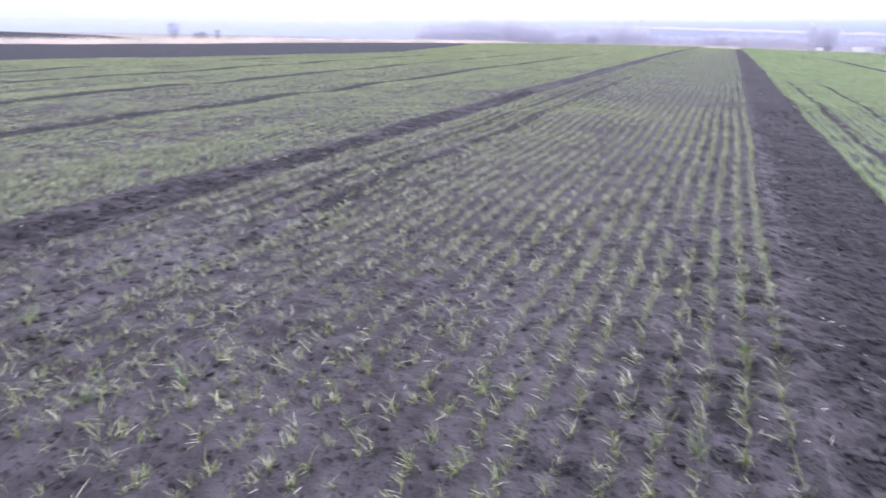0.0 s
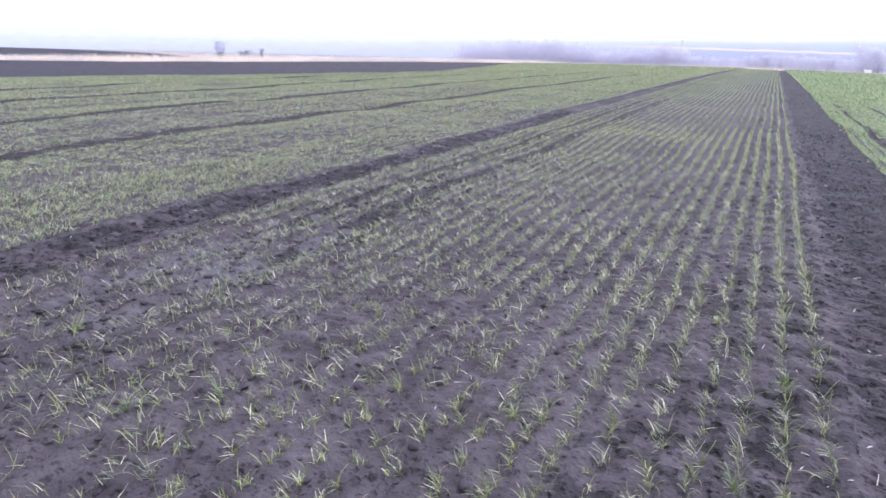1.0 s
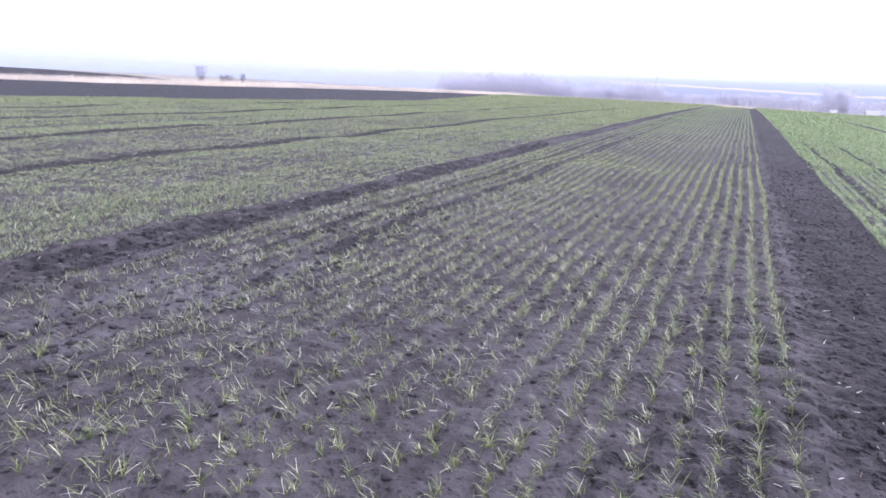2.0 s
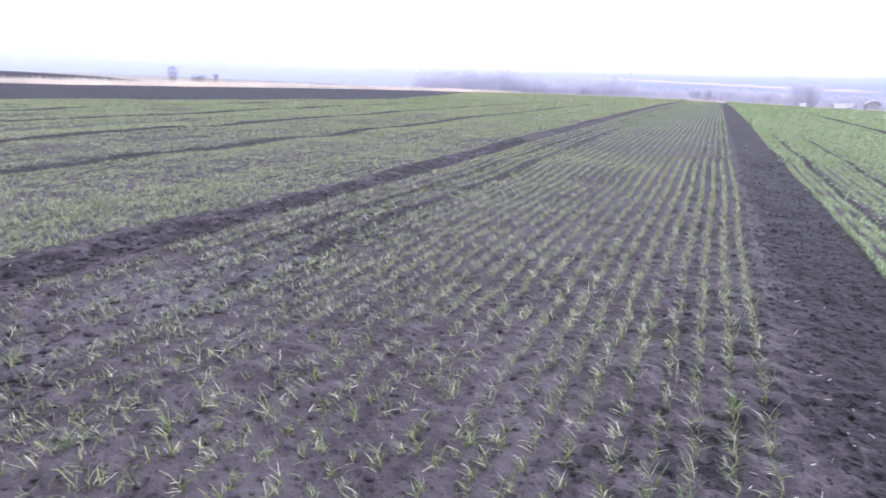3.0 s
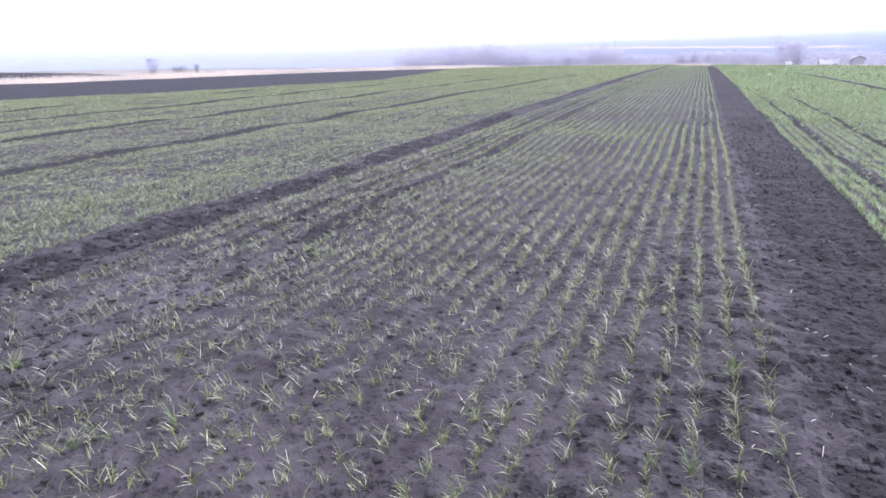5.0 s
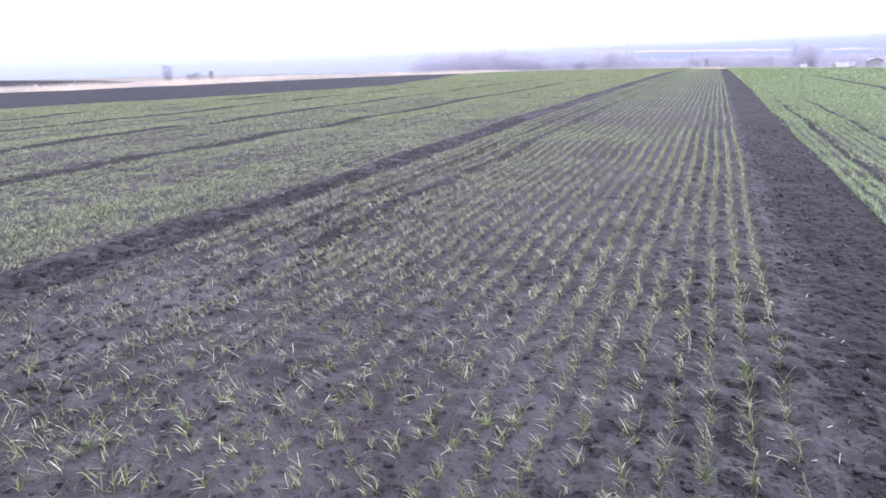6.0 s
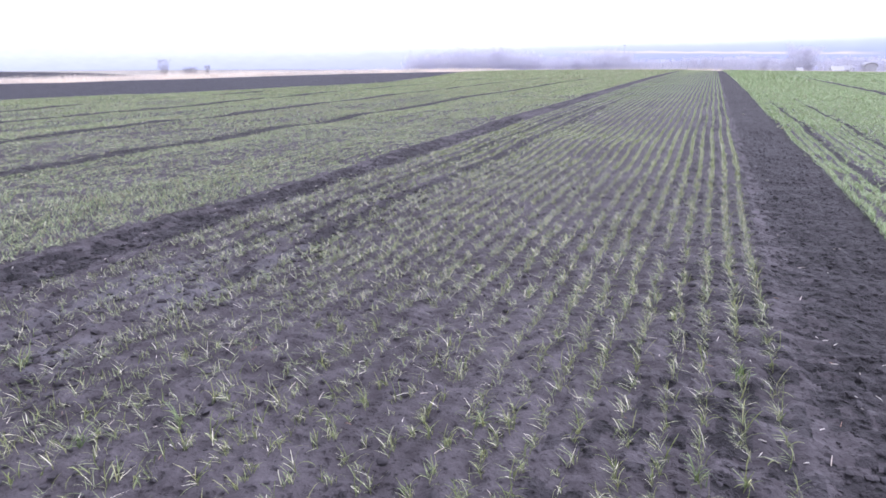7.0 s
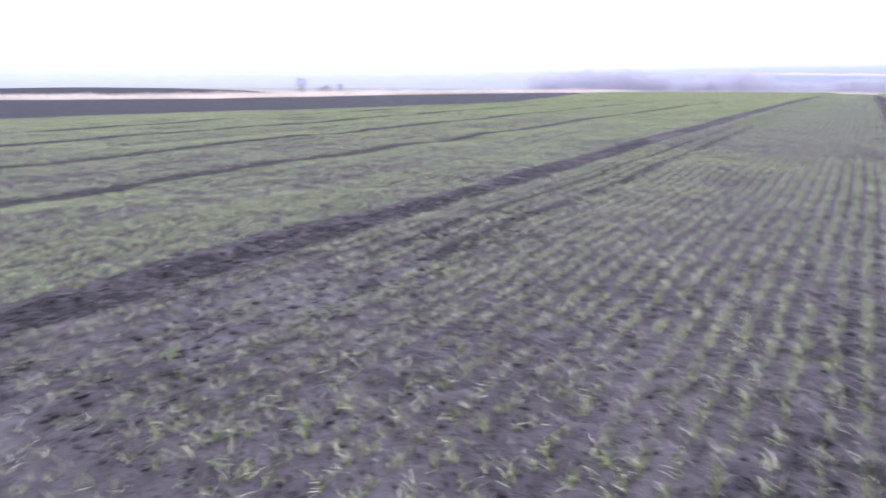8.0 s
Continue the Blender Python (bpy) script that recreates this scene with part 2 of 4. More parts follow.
def painted_haze(name, low, high, z0, z1, thick=((0.0, 1.0), (1.0, 1.0))):
    """Plain glowing backdrop with winter mist painted into its colour; its upper rim thins out.
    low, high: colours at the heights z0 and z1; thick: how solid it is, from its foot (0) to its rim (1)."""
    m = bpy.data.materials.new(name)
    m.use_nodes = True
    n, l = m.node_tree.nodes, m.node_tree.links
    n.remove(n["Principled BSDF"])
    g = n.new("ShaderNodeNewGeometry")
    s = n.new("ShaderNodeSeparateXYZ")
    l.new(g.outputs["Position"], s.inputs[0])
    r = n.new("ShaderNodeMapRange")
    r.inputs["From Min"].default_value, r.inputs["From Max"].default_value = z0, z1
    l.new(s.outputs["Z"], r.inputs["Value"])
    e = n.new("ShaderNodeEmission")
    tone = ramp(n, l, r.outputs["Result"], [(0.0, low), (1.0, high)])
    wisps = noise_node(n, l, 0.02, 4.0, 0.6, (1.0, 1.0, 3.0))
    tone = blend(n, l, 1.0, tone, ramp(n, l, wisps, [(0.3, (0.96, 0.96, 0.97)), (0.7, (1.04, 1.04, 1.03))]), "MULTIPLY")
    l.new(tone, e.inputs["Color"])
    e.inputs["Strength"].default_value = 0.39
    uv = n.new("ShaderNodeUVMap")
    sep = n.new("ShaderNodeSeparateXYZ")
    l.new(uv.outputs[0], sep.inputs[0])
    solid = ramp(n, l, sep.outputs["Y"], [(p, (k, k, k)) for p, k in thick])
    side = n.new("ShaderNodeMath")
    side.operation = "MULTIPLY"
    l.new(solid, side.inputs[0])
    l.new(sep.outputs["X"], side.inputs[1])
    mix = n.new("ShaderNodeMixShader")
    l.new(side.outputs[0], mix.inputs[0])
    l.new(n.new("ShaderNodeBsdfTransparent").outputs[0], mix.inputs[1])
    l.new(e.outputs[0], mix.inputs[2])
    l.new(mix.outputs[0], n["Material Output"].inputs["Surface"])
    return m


MIST = painted_haze("misty_sky", (0.75, 0.81, 0.98), (1.4, 1.42, 1.42), -60, 140)
HILLS = painted_haze("misty_hills", (0.555, 0.575, 0.78), (0.55, 0.65, 0.96), -14, 24, ((0.0, 1.0), (0.75, 1.0), (0.9, 0.65), (1.0, 0.0)))
FAR_FIELD = painted_haze("misty_pale_field", (0.88, 0.80, 0.94), (0.94, 0.88, 1.0), -10, 10, ((0.0, 0.0), (0.3, 0.9), (0.7, 0.9), (1.0, 0.0)))


# ---------------------------------------------------------------- shape of the land
def lattice(ix, iy, seed):
    h = (ix * 374761393 + iy * 668265263 + seed * 982451653) & 0xFFFFFFFF
    h = ((h ^ (h >> 13)) * 1274126177) & 0xFFFFFFFF
    return ((h ^ (h >> 16)) & 0xFFFF) / 65535.0


def vnoise(x, y, size, seed=0):
    """Smooth value noise, 0 to 1, with cells of that size in metres."""
    u, v = np.asarray(x, float) / size, np.asarray(y, float) / size
    iu, iv = np.floor(u).astype(np.int64), np.floor(v).astype(np.int64)
    fu, fv = u - iu, v - iv
    fu, fv = fu * fu * (3 - 2 * fu), fv * fv * (3 - 2 * fv)
    a, b = lattice(iu, iv, seed), lattice(iu + 1, iv, seed)
    c, d = lattice(iu, iv + 1, seed), lattice(iu + 1, iv + 1, seed)
    return (a * (1 - fu) + b * fu) * (1 - fv) + (c * (1 - fu) + d * fu) * fv


def clumps(x, y, size, seed=0):
    """Rounded clods of that size: 1 on top, 0 in the cracks between them."""
    u, v = np.asarray(x, float) / size, np.asarray(y, float) / size
    iu, iv = np.floor(u).astype(np.int64), np.floor(v).astype(np.int64)
    best = np.full(u.shape, 9.0)
    for i in (-1, 0, 1):
        for j in (-1, 0, 1):
            cu = iu + i + lattice(iu + i, iv + j, seed)
            cv = iv + j + lattice(iu + i, iv + j, seed + 17)
            grow = 0.55 + 0.9 * lattice(iu + i, iv + j, seed + 31)
            best = np.minimum(best, ((u - cu) ** 2 + (v - cv) ** 2) / grow)
    return np.clip(1 - 1.6 * best, 0, 1)


def bank(x, y):
    return 3.1 * np.exp(-((x + 217) ** 2 + (y - 111) ** 2) / (2 * 62.0 ** 2))


def land(x, y):
    """The long swell of the field, falling away ahead and towards -x."""
    x, y = np.asarray(x, float), np.asarray(y, float)
    yy = np.clip(y, 0, 160)
    z = -0.9e-4 * yy ** 2 - 0.0288 * np.clip(y - 160, 0, 760)
    u = np.clip(-x - 4, 0, 800)
    w = np.clip(u - 22, 0, None)
    z = z - 0.018 * u * u / (u + 4) - 5e-5 * np.minimum(u, 150) ** 2 - 0.009 * w * w / (w + 10)
    far = np.clip(np.hypot(x, y) - 108, 0, 420) * np.clip((-x - 50) / 40, 0, 1)
    z = z - 0.04 * far * np.clip(1 - bank(x, y) / 2.2, 0, 1)          # beyond the border it drops, to keep the valley floor out of the camera's view
    return z + bank(x, y)


RUTS = [(-3.68, 0.12, 0.035), (-3.2, 0.16, 0.035)]          # centre, half width, depth
LEFT_STRIP = (-4.72, -4.24)
RIGHT_STRIP = (0.07, 1.04)
GAPS_LEFT = [(-8.38, 0.36), (-11.75, 0.32), (-15.6, 0.32), (-19.4, 0.28)]
FAINT_LEFT = [(-7.2, 0.2), (-10.1, 0.35), (-13.7, 0.3), (-17.5, 0.3)]
GAPS_RIGHT = [(1.47, 0.08), (2.33, 0.08), (6.15, 0.3), (9.5, 0.24), (13.4, 0.24), (18.3, 0.26), (26.0, 0.28)]


def band(x, a, b, soft):
    return np.clip((x - a) / soft, 0, 1) * np.clip((b - x) / soft, 0, 1)


def tilth(x, y):
    """Clods, ruts and drill marks on top of the land."""
    x, y = np.asarray(x, float), np.asarray(y, float)
    d = np.hypot(x, y)
    near = np.clip(1.6 - d / 14.0, 0.0, 1)
    mid = np.clip(1.5 - d / 40.0, 0.0, 1)
    rough = 1.0 + 0.35 * band(x, 0.12, 1.04, 0.22) + 0.35 * band(x, *LEFT_STRIP, 0.1)
    in_rut = sum(np.exp(-((x - c) / w) ** 2) for c, w, _ in RUTS)
    rough = rough * (1 - 0.6 * np.clip(in_rut, 0, 1))
    lumps = vnoise(x, y, 0.31, 1) - 0.5
    wx = x + 0.05 * (vnoise(x, y, 0.06, 40) - 0.5) + 0.025 * (vnoise(x, y, 0.028, 41) - 0.5)     # wavering rims
    wy = y + 0.05 * (vnoise(x, y, 0.06, 42) - 0.5) + 0.025 * (vnoise(x, y, 0.028, 43) - 0.5)
    clods = clumps(wx, wy, 0.15, 2) * vnoise(x, y, 0.4, 6)
    crumbs = clumps(wx, wy, 0.085, 3)
    bits = clumps(wx, wy, 0.052, 7) * np.clip(1.6 * vnoise(x, y, 0.22, 8) - 0.35, 0, 1)
    z = near * rough * (0.024 * lumps + 0.022 * (clods - 0.3) + 0.011 * (crumbs - 0.4) + 0.02 * (bits - 0.2))
    z = z + 0.07 * mid * (vnoise(x, y, 1.7, 4) - 0.5)
    wave = (0.5 + 0.5 * np.cos(2 * math.pi * x / 0.1455)) * (x < 0.06) * (x > -4.24)
    z = z - near * 0.013 * wave
    for c, w, deep in RUTS:
        z = z - deep * np.exp(-((x - c) / w) ** 2) * (0.7 + 0.6 * vnoise(x, y, 0.6, 5))
    z = z - 0.04 * band(x, *LEFT_STRIP, 0.14) - 0.02 * band(x, *RIGHT_STRIP, 0.1)
    for c, w in GAPS_LEFT + GAPS_RIGHT:
        z = z - 0.03 * np.exp(-((x - c) / w) ** 2)
    return z


def ground_z(x, y):
    return land(x, y) + tilth(x, y)


def edge_of_crop(y):
    """x of the border between the sown field and the ploughed one."""
    return np.interp(y, [-20, 10, 16, 20, 26, 31, 38, 47, 86, 140], [-29.5, -26.7, -25.0, -23, -20.8, -19.8, -19.8, -21.5, -33, -50])


def edge_of_plough(y):
    """x of the far border of the ploughed field."""
    return np.interp(y, [-40, 20, 29, 32, 34, 37, 40, 54, 75, 100, 128, 140], [-136, -118, -101, -86, -69, -56, -51, -49.5, -47.5, -43, -40, -40])


CROP_END = 129.0


# ---------------------------------------------------------------- helpers of this scene
def flat_mesh(name, verts, faces, mat, smooth=False):
    me = bpy.data.meshes.new(name)
    me.from_pydata(verts, [], faces)
    for m in mat if isinstance(mat, list) else [mat]:
        me.materials.append(m)
    if smooth:
        me.polygons.foreach_set("use_smooth", [True] * len(me.polygons))
    me.update()
    return me


def part(name, bm, mat, parent, label=""):
    me = bpy.data.meshes.new(name)
    bm.to_mesh(me)
    bm.free()
    me.materials.append(mat)
    ob = new(name, me)
    ob.parent = parent
    return tagged(ob, label)


def spread(lo, hi, fine_lo, fine_hi, step, grow, cap, slow=0.0):
    """Coordinates fine in one stretch and ever wider apart outside it; upwards they widen slowly until the step reaches slow."""
    mid = list(np.arange(fine_lo, fine_hi, step))
    up, s = [fine_hi], step
    while up[-1] < hi:
        s = min(s * (1.022 if s < slow else grow), cap)
        up.append(up[-1] + s)
    down, s = [fine_lo], step
    while down[-1] > lo:
        s = min(s * grow, cap)
        down.append(down[-1] - s)
    return np.array(down[:0:-1] + mid + up)


def blade_mesh(name, x, y, z, turn, length, lean, droop, width, steps, mat, look_of=None):
    """Leaf blades as tapered bent strips, all from arrays of one length."""
    k = len(x)
    ts = np.linspace(0, 1, steps + 1)
    dx, dy = np.cos(turn), np.sin(turn)
    h, r, prev, cols = np.zeros(k), np.zeros(k), 0.0, []
    for i, t in enumerate(ts):
        if i:
            a = lean + droop * ((ts[i] + prev) / 2)
            r = r + np.sin(a) * length * (t - prev)
            h = h + np.cos(a) * length * (t - prev)
        prev = t
        cx, cy, cz = x + dx * r, y + dy * r, z + h
        w = width * (0.75 + 0.5 * t) * (1 - t ** 3) * 0.5
        if i < steps:
            cols.append(np.stack([cx - dy * w, cy + dx * w, cz], 1))
            cols.append(np.stack([cx + dy * w, cy - dx * w, cz], 1))
        else:
            cols.append(np.stack([cx, cy, cz], 1))
    per = 2 * steps + 1
    verts = np.stack(cols, 1).reshape(-1, 3)
    quads = np.array([[2 * i, 2 * i + 1, 2 * i + 3, 2 * i + 2] for i in range(steps - 1)], int).reshape(-1, 4)
    tri = np.array([[2 * steps - 2, 2 * steps - 1, 2 * steps]])
    base = (np.arange(k) * per)[:, None, None]
    q = (quads[None] + base).reshape(-1)
    t3 = (tri[None] + base).reshape(-1)
    loops = np.concatenate([q, t3]).astype(np.int32)
    nq, nt = k * len(quads), k
    starts = np.concatenate([np.arange(nq) * 4, nq * 4 + np.arange(nt) * 3]).astype(np.int32)
    me = bpy.data.meshes.new(name)
    me.vertices.add(len(verts))
    me.vertices.foreach_set("co", verts.astype(np.float32).ravel())
    me.loops.add(len(loops))
    me.loops.foreach_set("vertex_index", loops)
    me.polygons.add(nq + nt)
    me.polygons.foreach_set("loop_start", starts)
    for m in mat if isinstance(mat, list) else [mat]:
        me.materials.append(m)
    if look_of is not None:
        me.polygons.foreach_set("material_index", np.concatenate([np.repeat(look_of, len(quads)), look_of]).astype(np.int32))
    me.update(calc_edges=True)
    me.validate()
    me.polygons.foreach_set("use_smooth", [True] * len(me.polygons))
    return me


rng = np.random.default_rng(7)

# ---------------------------------------------------------------- ground
gx = spread(-3000, 3000, -4.8, 1.12, 0.0145, 1.085, 160)
gx = np.unique(np.concatenate([gx, [c + k * w for c, w in GAPS_LEFT + GAPS_RIGHT for k in (-1, -0.5, 0, 0.5, 1)]]).round(4))
gy = spread(-3000, 3000, 0.9, 4.0, 0.0145, 1.085, 160, 0.1)
GX, GY = np.meshgrid(gx, gy, indexing="xy")
GZ = ground_z(GX, GY)
nx, ny = len(gx), len(gy)
idx = np.arange(nx * ny).reshape(ny, nx)
quads = np.stack([idx[:-1, :-1], idx[:-1, 1:], idx[1:, 1:], idx[1:, :-1]], -1).reshape(-1, 4)
me = bpy.data.meshes.new("ground")
me.vertices.add(nx * ny)
me.vertices.foreach_set("co", np.stack([GX, GY, GZ], -1).astype(np.float32).ravel())
me.loops.add(quads.size)
me.loops.foreach_set("vertex_index", quads.astype(np.int32).ravel())
me.polygons.add(len(quads))
me.polygons.foreach_set("loop_start", (np.arange(len(quads)) * 4).astype(np.int32))
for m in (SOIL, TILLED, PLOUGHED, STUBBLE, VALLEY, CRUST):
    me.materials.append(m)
CX = (0.25 * (GX[:-1, :-1] + GX[:-1, 1:] + GX[1:, :-1] + GX[1:, 1:])).ravel()
CY = (0.25 * (GY[:-1, :-1] + GY[:-1, 1:] + GY[1:, :-1] + GY[1:, 1:])).ravel()
zone = np.zeros(len(quads), np.int32)
inside = (CX - RIGHT_STRIP[0]) / np.interp(CY, [3, 7, 14], [0.4, 0.3, 0.12])          # loose soil spills over the washed edge
zone[(0.4 * vnoise(CX, CY, 0.16, 15) + 0.6 * vnoise(CX, CY, 0.05, 25) < np.interp(inside, [0, 0.4, 1], [0.28, 0.5, 1.0])) & (inside > 0) & (CX < RIGHT_STRIP[1])] = 1
# shade in the grooves between these rows, put in as dark flecks
zone[(CX > -1.1) & (CX < 0.1) & (vnoise(CX, CY, 0.075, 16) > np.interp(CX, [-1.1, -0.5, 0.1], [0.95, 0.64, 0.58]))] = 1
zone[(CX > LEFT_STRIP[0]) & (CX < LEFT_STRIP[1]) & (0.6 * vnoise(CX, CY, 0.3, 23) + 0.4 * vnoise(CX, CY, 0.1, 24) > 0.42)] = 1
for c, w in GAPS_LEFT + GAPS_RIGHT:
    zone[np.abs(CX - c) < w] = 1
for c, w, _ in RUTS:
    zone[(np.abs(CX - c) < 0.075 + 0.05 * vnoise(CX, CY, 0.5, 14)) & (CY > 2.5)] = 1
    zone[(np.abs(CX - c) < w * (0.2 + np.where(CY < 3, 1.5, 0.7) * (0.5 * vnoise(CX, CY, 0.5, 12) + 0.5 * vnoise(CX, CY, 0.11, 19)))) & (0.6 * vnoise(CX, CY, 0.4, 13) + 0.4 * vnoise(CX, CY, 0.09, 18) > 0.46) & (CY < 3.1 + vnoise(CX, CY, 0.3, 20))] = 5
zone[CX < edge_of_crop(CY)] = 2
zone[(CX < edge_of_plough(CY)) | (CY > CROP_END)] = 3
zone[np.hypot(CX, CY) > 170] = 4
zone[(bank(CX, CY) > 0.9)] = 2
me.polygons.foreach_set("material_index", zone)
me.update(calc_edges=True)
me.polygons.foreach_set("use_smooth", [True] * len(me.polygons))
tagged(new("ground", me), "black ploughland with seed drills, ruts and bare tilled strips", "ground", kind="structure")


# ---------------------------------------------------------------- distance
def ring(name, radius, bottom, top, mat, a0=-180.0, a1=180.0, steps=360, dense=None):
    """A far wall of mist or hills; top is a function of the bearing in degrees."""
    v, f = [], []
    for i in range(steps + 1):
        b = a0 + (a1 - a0) * i / steps
        s, c = math.sin(radians(b)), math.cos(radians(b))
        lo = bottom(b) if callable(bottom) else bottom
        v += [(radius * s, radius * c, lo), (radius * s, radius * c, top(b))]
        if i:
            k = 2 * i
            f.append((k - 2, k, k + 1, k - 1))
    me = flat_mesh(name, v, f, mat)
    uv = me.uv_layers.new(name="UVMap")
    for poly in me.polygons:
        for li in poly.loop_indices:
            k = me.loops[li].vertex_index
            b = a0 + (a1 - a0) * (k // 2) / steps
            uv.data[li].uv = (dense(b) if dense else 1.0, k % 2)
    return new(name, me)


def hill_top(b):
    base = float(np.interp(b, [-180, -75, -58, -40, -30, -20, -12, -5, 3, 12, 30, 60, 180],
                           [8, 0, -3, 0, 5, 11, 15, 19, 22, 29, 33, 22, 8]))
    return base + 2.2 * noise.noise((b * 0.13, 3.0, 0)) + 1.2 * noise.noise((b * 0.5, 9.0, 0))


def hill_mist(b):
    """Painted mist: how solid the hills stay, fading out towards -x."""
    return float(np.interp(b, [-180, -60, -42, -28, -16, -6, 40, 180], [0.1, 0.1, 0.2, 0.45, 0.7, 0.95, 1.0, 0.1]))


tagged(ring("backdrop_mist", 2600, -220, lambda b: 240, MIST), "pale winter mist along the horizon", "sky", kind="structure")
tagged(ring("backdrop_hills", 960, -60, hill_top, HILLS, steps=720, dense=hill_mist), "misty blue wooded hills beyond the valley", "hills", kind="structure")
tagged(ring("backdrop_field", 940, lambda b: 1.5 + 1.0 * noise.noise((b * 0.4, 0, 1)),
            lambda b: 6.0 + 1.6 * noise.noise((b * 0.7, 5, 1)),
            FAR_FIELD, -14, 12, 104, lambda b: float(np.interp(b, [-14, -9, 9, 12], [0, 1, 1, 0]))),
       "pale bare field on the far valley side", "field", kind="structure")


# ---------------------------------------------------------------- crops
def cover(x, y, seed, size=0.5):
    """How well the seed came up here, 0 to 1, in patches."""
    return 0.6 * vnoise(x, y, size, seed) + 0.4 * vnoise(x, y, size * 0.22, seed + 1)


def sow(rows, start, stop, pitch, jitter=0.012):
    """Plants along drill rows: x and y arrays, irregularly spaced."""
    xs, ys = [], []
    for i, r in enumerate(rows):
        lo, hi = start(r) if callable(start) else start, stop(r) if callable(stop) else stop
        k = max(0, int((hi - lo) / pitch))
        if not k:
            continue
        y = lo + (np.arange(k) + rng.uniform(-0.45, 0.45, k)) * pitch
        xs.append(r + rng.normal(0, jitter, k) + 0.012 * np.sin(y * 0.9 + i * 1.7))
        ys.append(y)
    if not xs:
        return np.zeros(0), np.zeros(0)
    return np.concatenate(xs), np.concatenate(ys)


def blades(name, x, y, per, size, width, steps, mat, upright=0.4, along=0.0, shares=None):
    """Turn plants into leaf blades; along: the share that lies along the drill."""
    k = len(x) * per
    bx, by = np.repeat(x, per), np.repeat(y, per)
    vigour = np.repeat(rng.uniform(0.65, 1.2, len(x)), per)
    bx, by = bx + rng.normal(0, 0.009, k), by + rng.normal(0, 0.016, k)
    z = ground_z(bx, by) - 0.004 + rng.uniform(0, 0.03, k) * (steps > 1)
    flat = rng.random(k) > upright
    lean = np.where(flat, rng.uniform(0.65, 1.4, k), rng.uniform(0.0, 0.45, k))
    droop = np.where(flat, rng.uniform(-0.2, 0.9, k), rng.uniform(0.5, 2.5, k))        # tips bend over
    length = size * vigour * rng.uniform(0.6, 1.25, k) * np.where(flat, 0.8, 1.0)
    turn = np.where(flat, rng.normal(math.pi, 1.0, k), rng.uniform(0, 2 * math.pi, k))     # the wind laid them towards -x
    in_line = rng.random(k) < along
    turn = np.where(in_line, math.pi / 2 * rng.choice([-1, 1], k) + rng.normal(0, 0.3, k), turn)
    look_of = None
    if shares:
        look_of = rng.choice(len(mat), k, p=shares)
    elif isinstance(mat, list):
        # flat blades take the colour with painted highlights; farther rows blend to lush green
        look_of = np.where(rng.random(k) < np.clip((by - 6) / 22, 0, 1), 2, flat)
    return blade_mesh(name, bx, by, z, turn, length, lean, droop, width * rng.uniform(0.7, 1.2, k), steps, mat, look_of)


def joined(name, meshes, mats):
    """One mesh from several that share a list of materials."""
    bm = bmesh.new()
    for q in meshes:
        bm.from_mesh(q)
        bpy.data.meshes.remove(q)
    me = bpy.data.meshes.new(name)
    bm.to_mesh(me)
    bm.free()
    for m in mats:
        me.materials.append(m)
    return me


def leaf_blade_bmesh(length, width, lean, droop, turn, twist=0.5, steps=5):
    """One keeled wheat leaf from the origin."""
    bm = bmesh.new()
    r = h = 0.0
    rows = []
    for i in range(steps + 1):
        t = i / steps
        if i:
            a = lean + droop * (t - 0.5 / steps) ** 1.3
            r += math.sin(a) * length / steps
            h += math.cos(a) * length / steps
        w = width * 0.5 * (0.8 + 0.3 * t) * (1 - t ** 5) + 0.0002
        tw = turn + twist * t
        cx, cy = math.cos(turn) * r, math.sin(turn) * r
        sx, sy = -math.sin(tw) * w, math.cos(tw) * w
        z = h
        rows.append([bm.verts.new(p) for p in ((cx - sx, cy - sy, z + w * 0.35), (cx, cy, z), (cx + sx, cy + sy, z + w * 0.35))])
    for a, b in zip(rows, rows[1:]):
        for k in (0, 1):
            bm.faces.new((a[k], a[k + 1], b[k + 1], b[k]))
    for f in bm.faces:
        f.smooth = True
    return bm


def stalk_bmesh(height, radius):
    bm = bmesh.new()
    rings = []
    for t in (0.0, 0.5, 1.0):
        rr = radius * (1.0 - 0.35 * t)
        rings.append([bm.verts.new((rr * math.cos(a) + 0.006 * t * t, rr * math.sin(a), height * t - 0.012))
                      for a in (0, 1.26, 2.51, 3.77, 5.03)])
    for a, b in zip(rings, rings[1:]):
        for k in range(5):
            bm.faces.new((a[k], a[(k + 1) % 5], b[(k + 1) % 5], b[k]))
    bm.faces.new(rings[-1])
    return bm


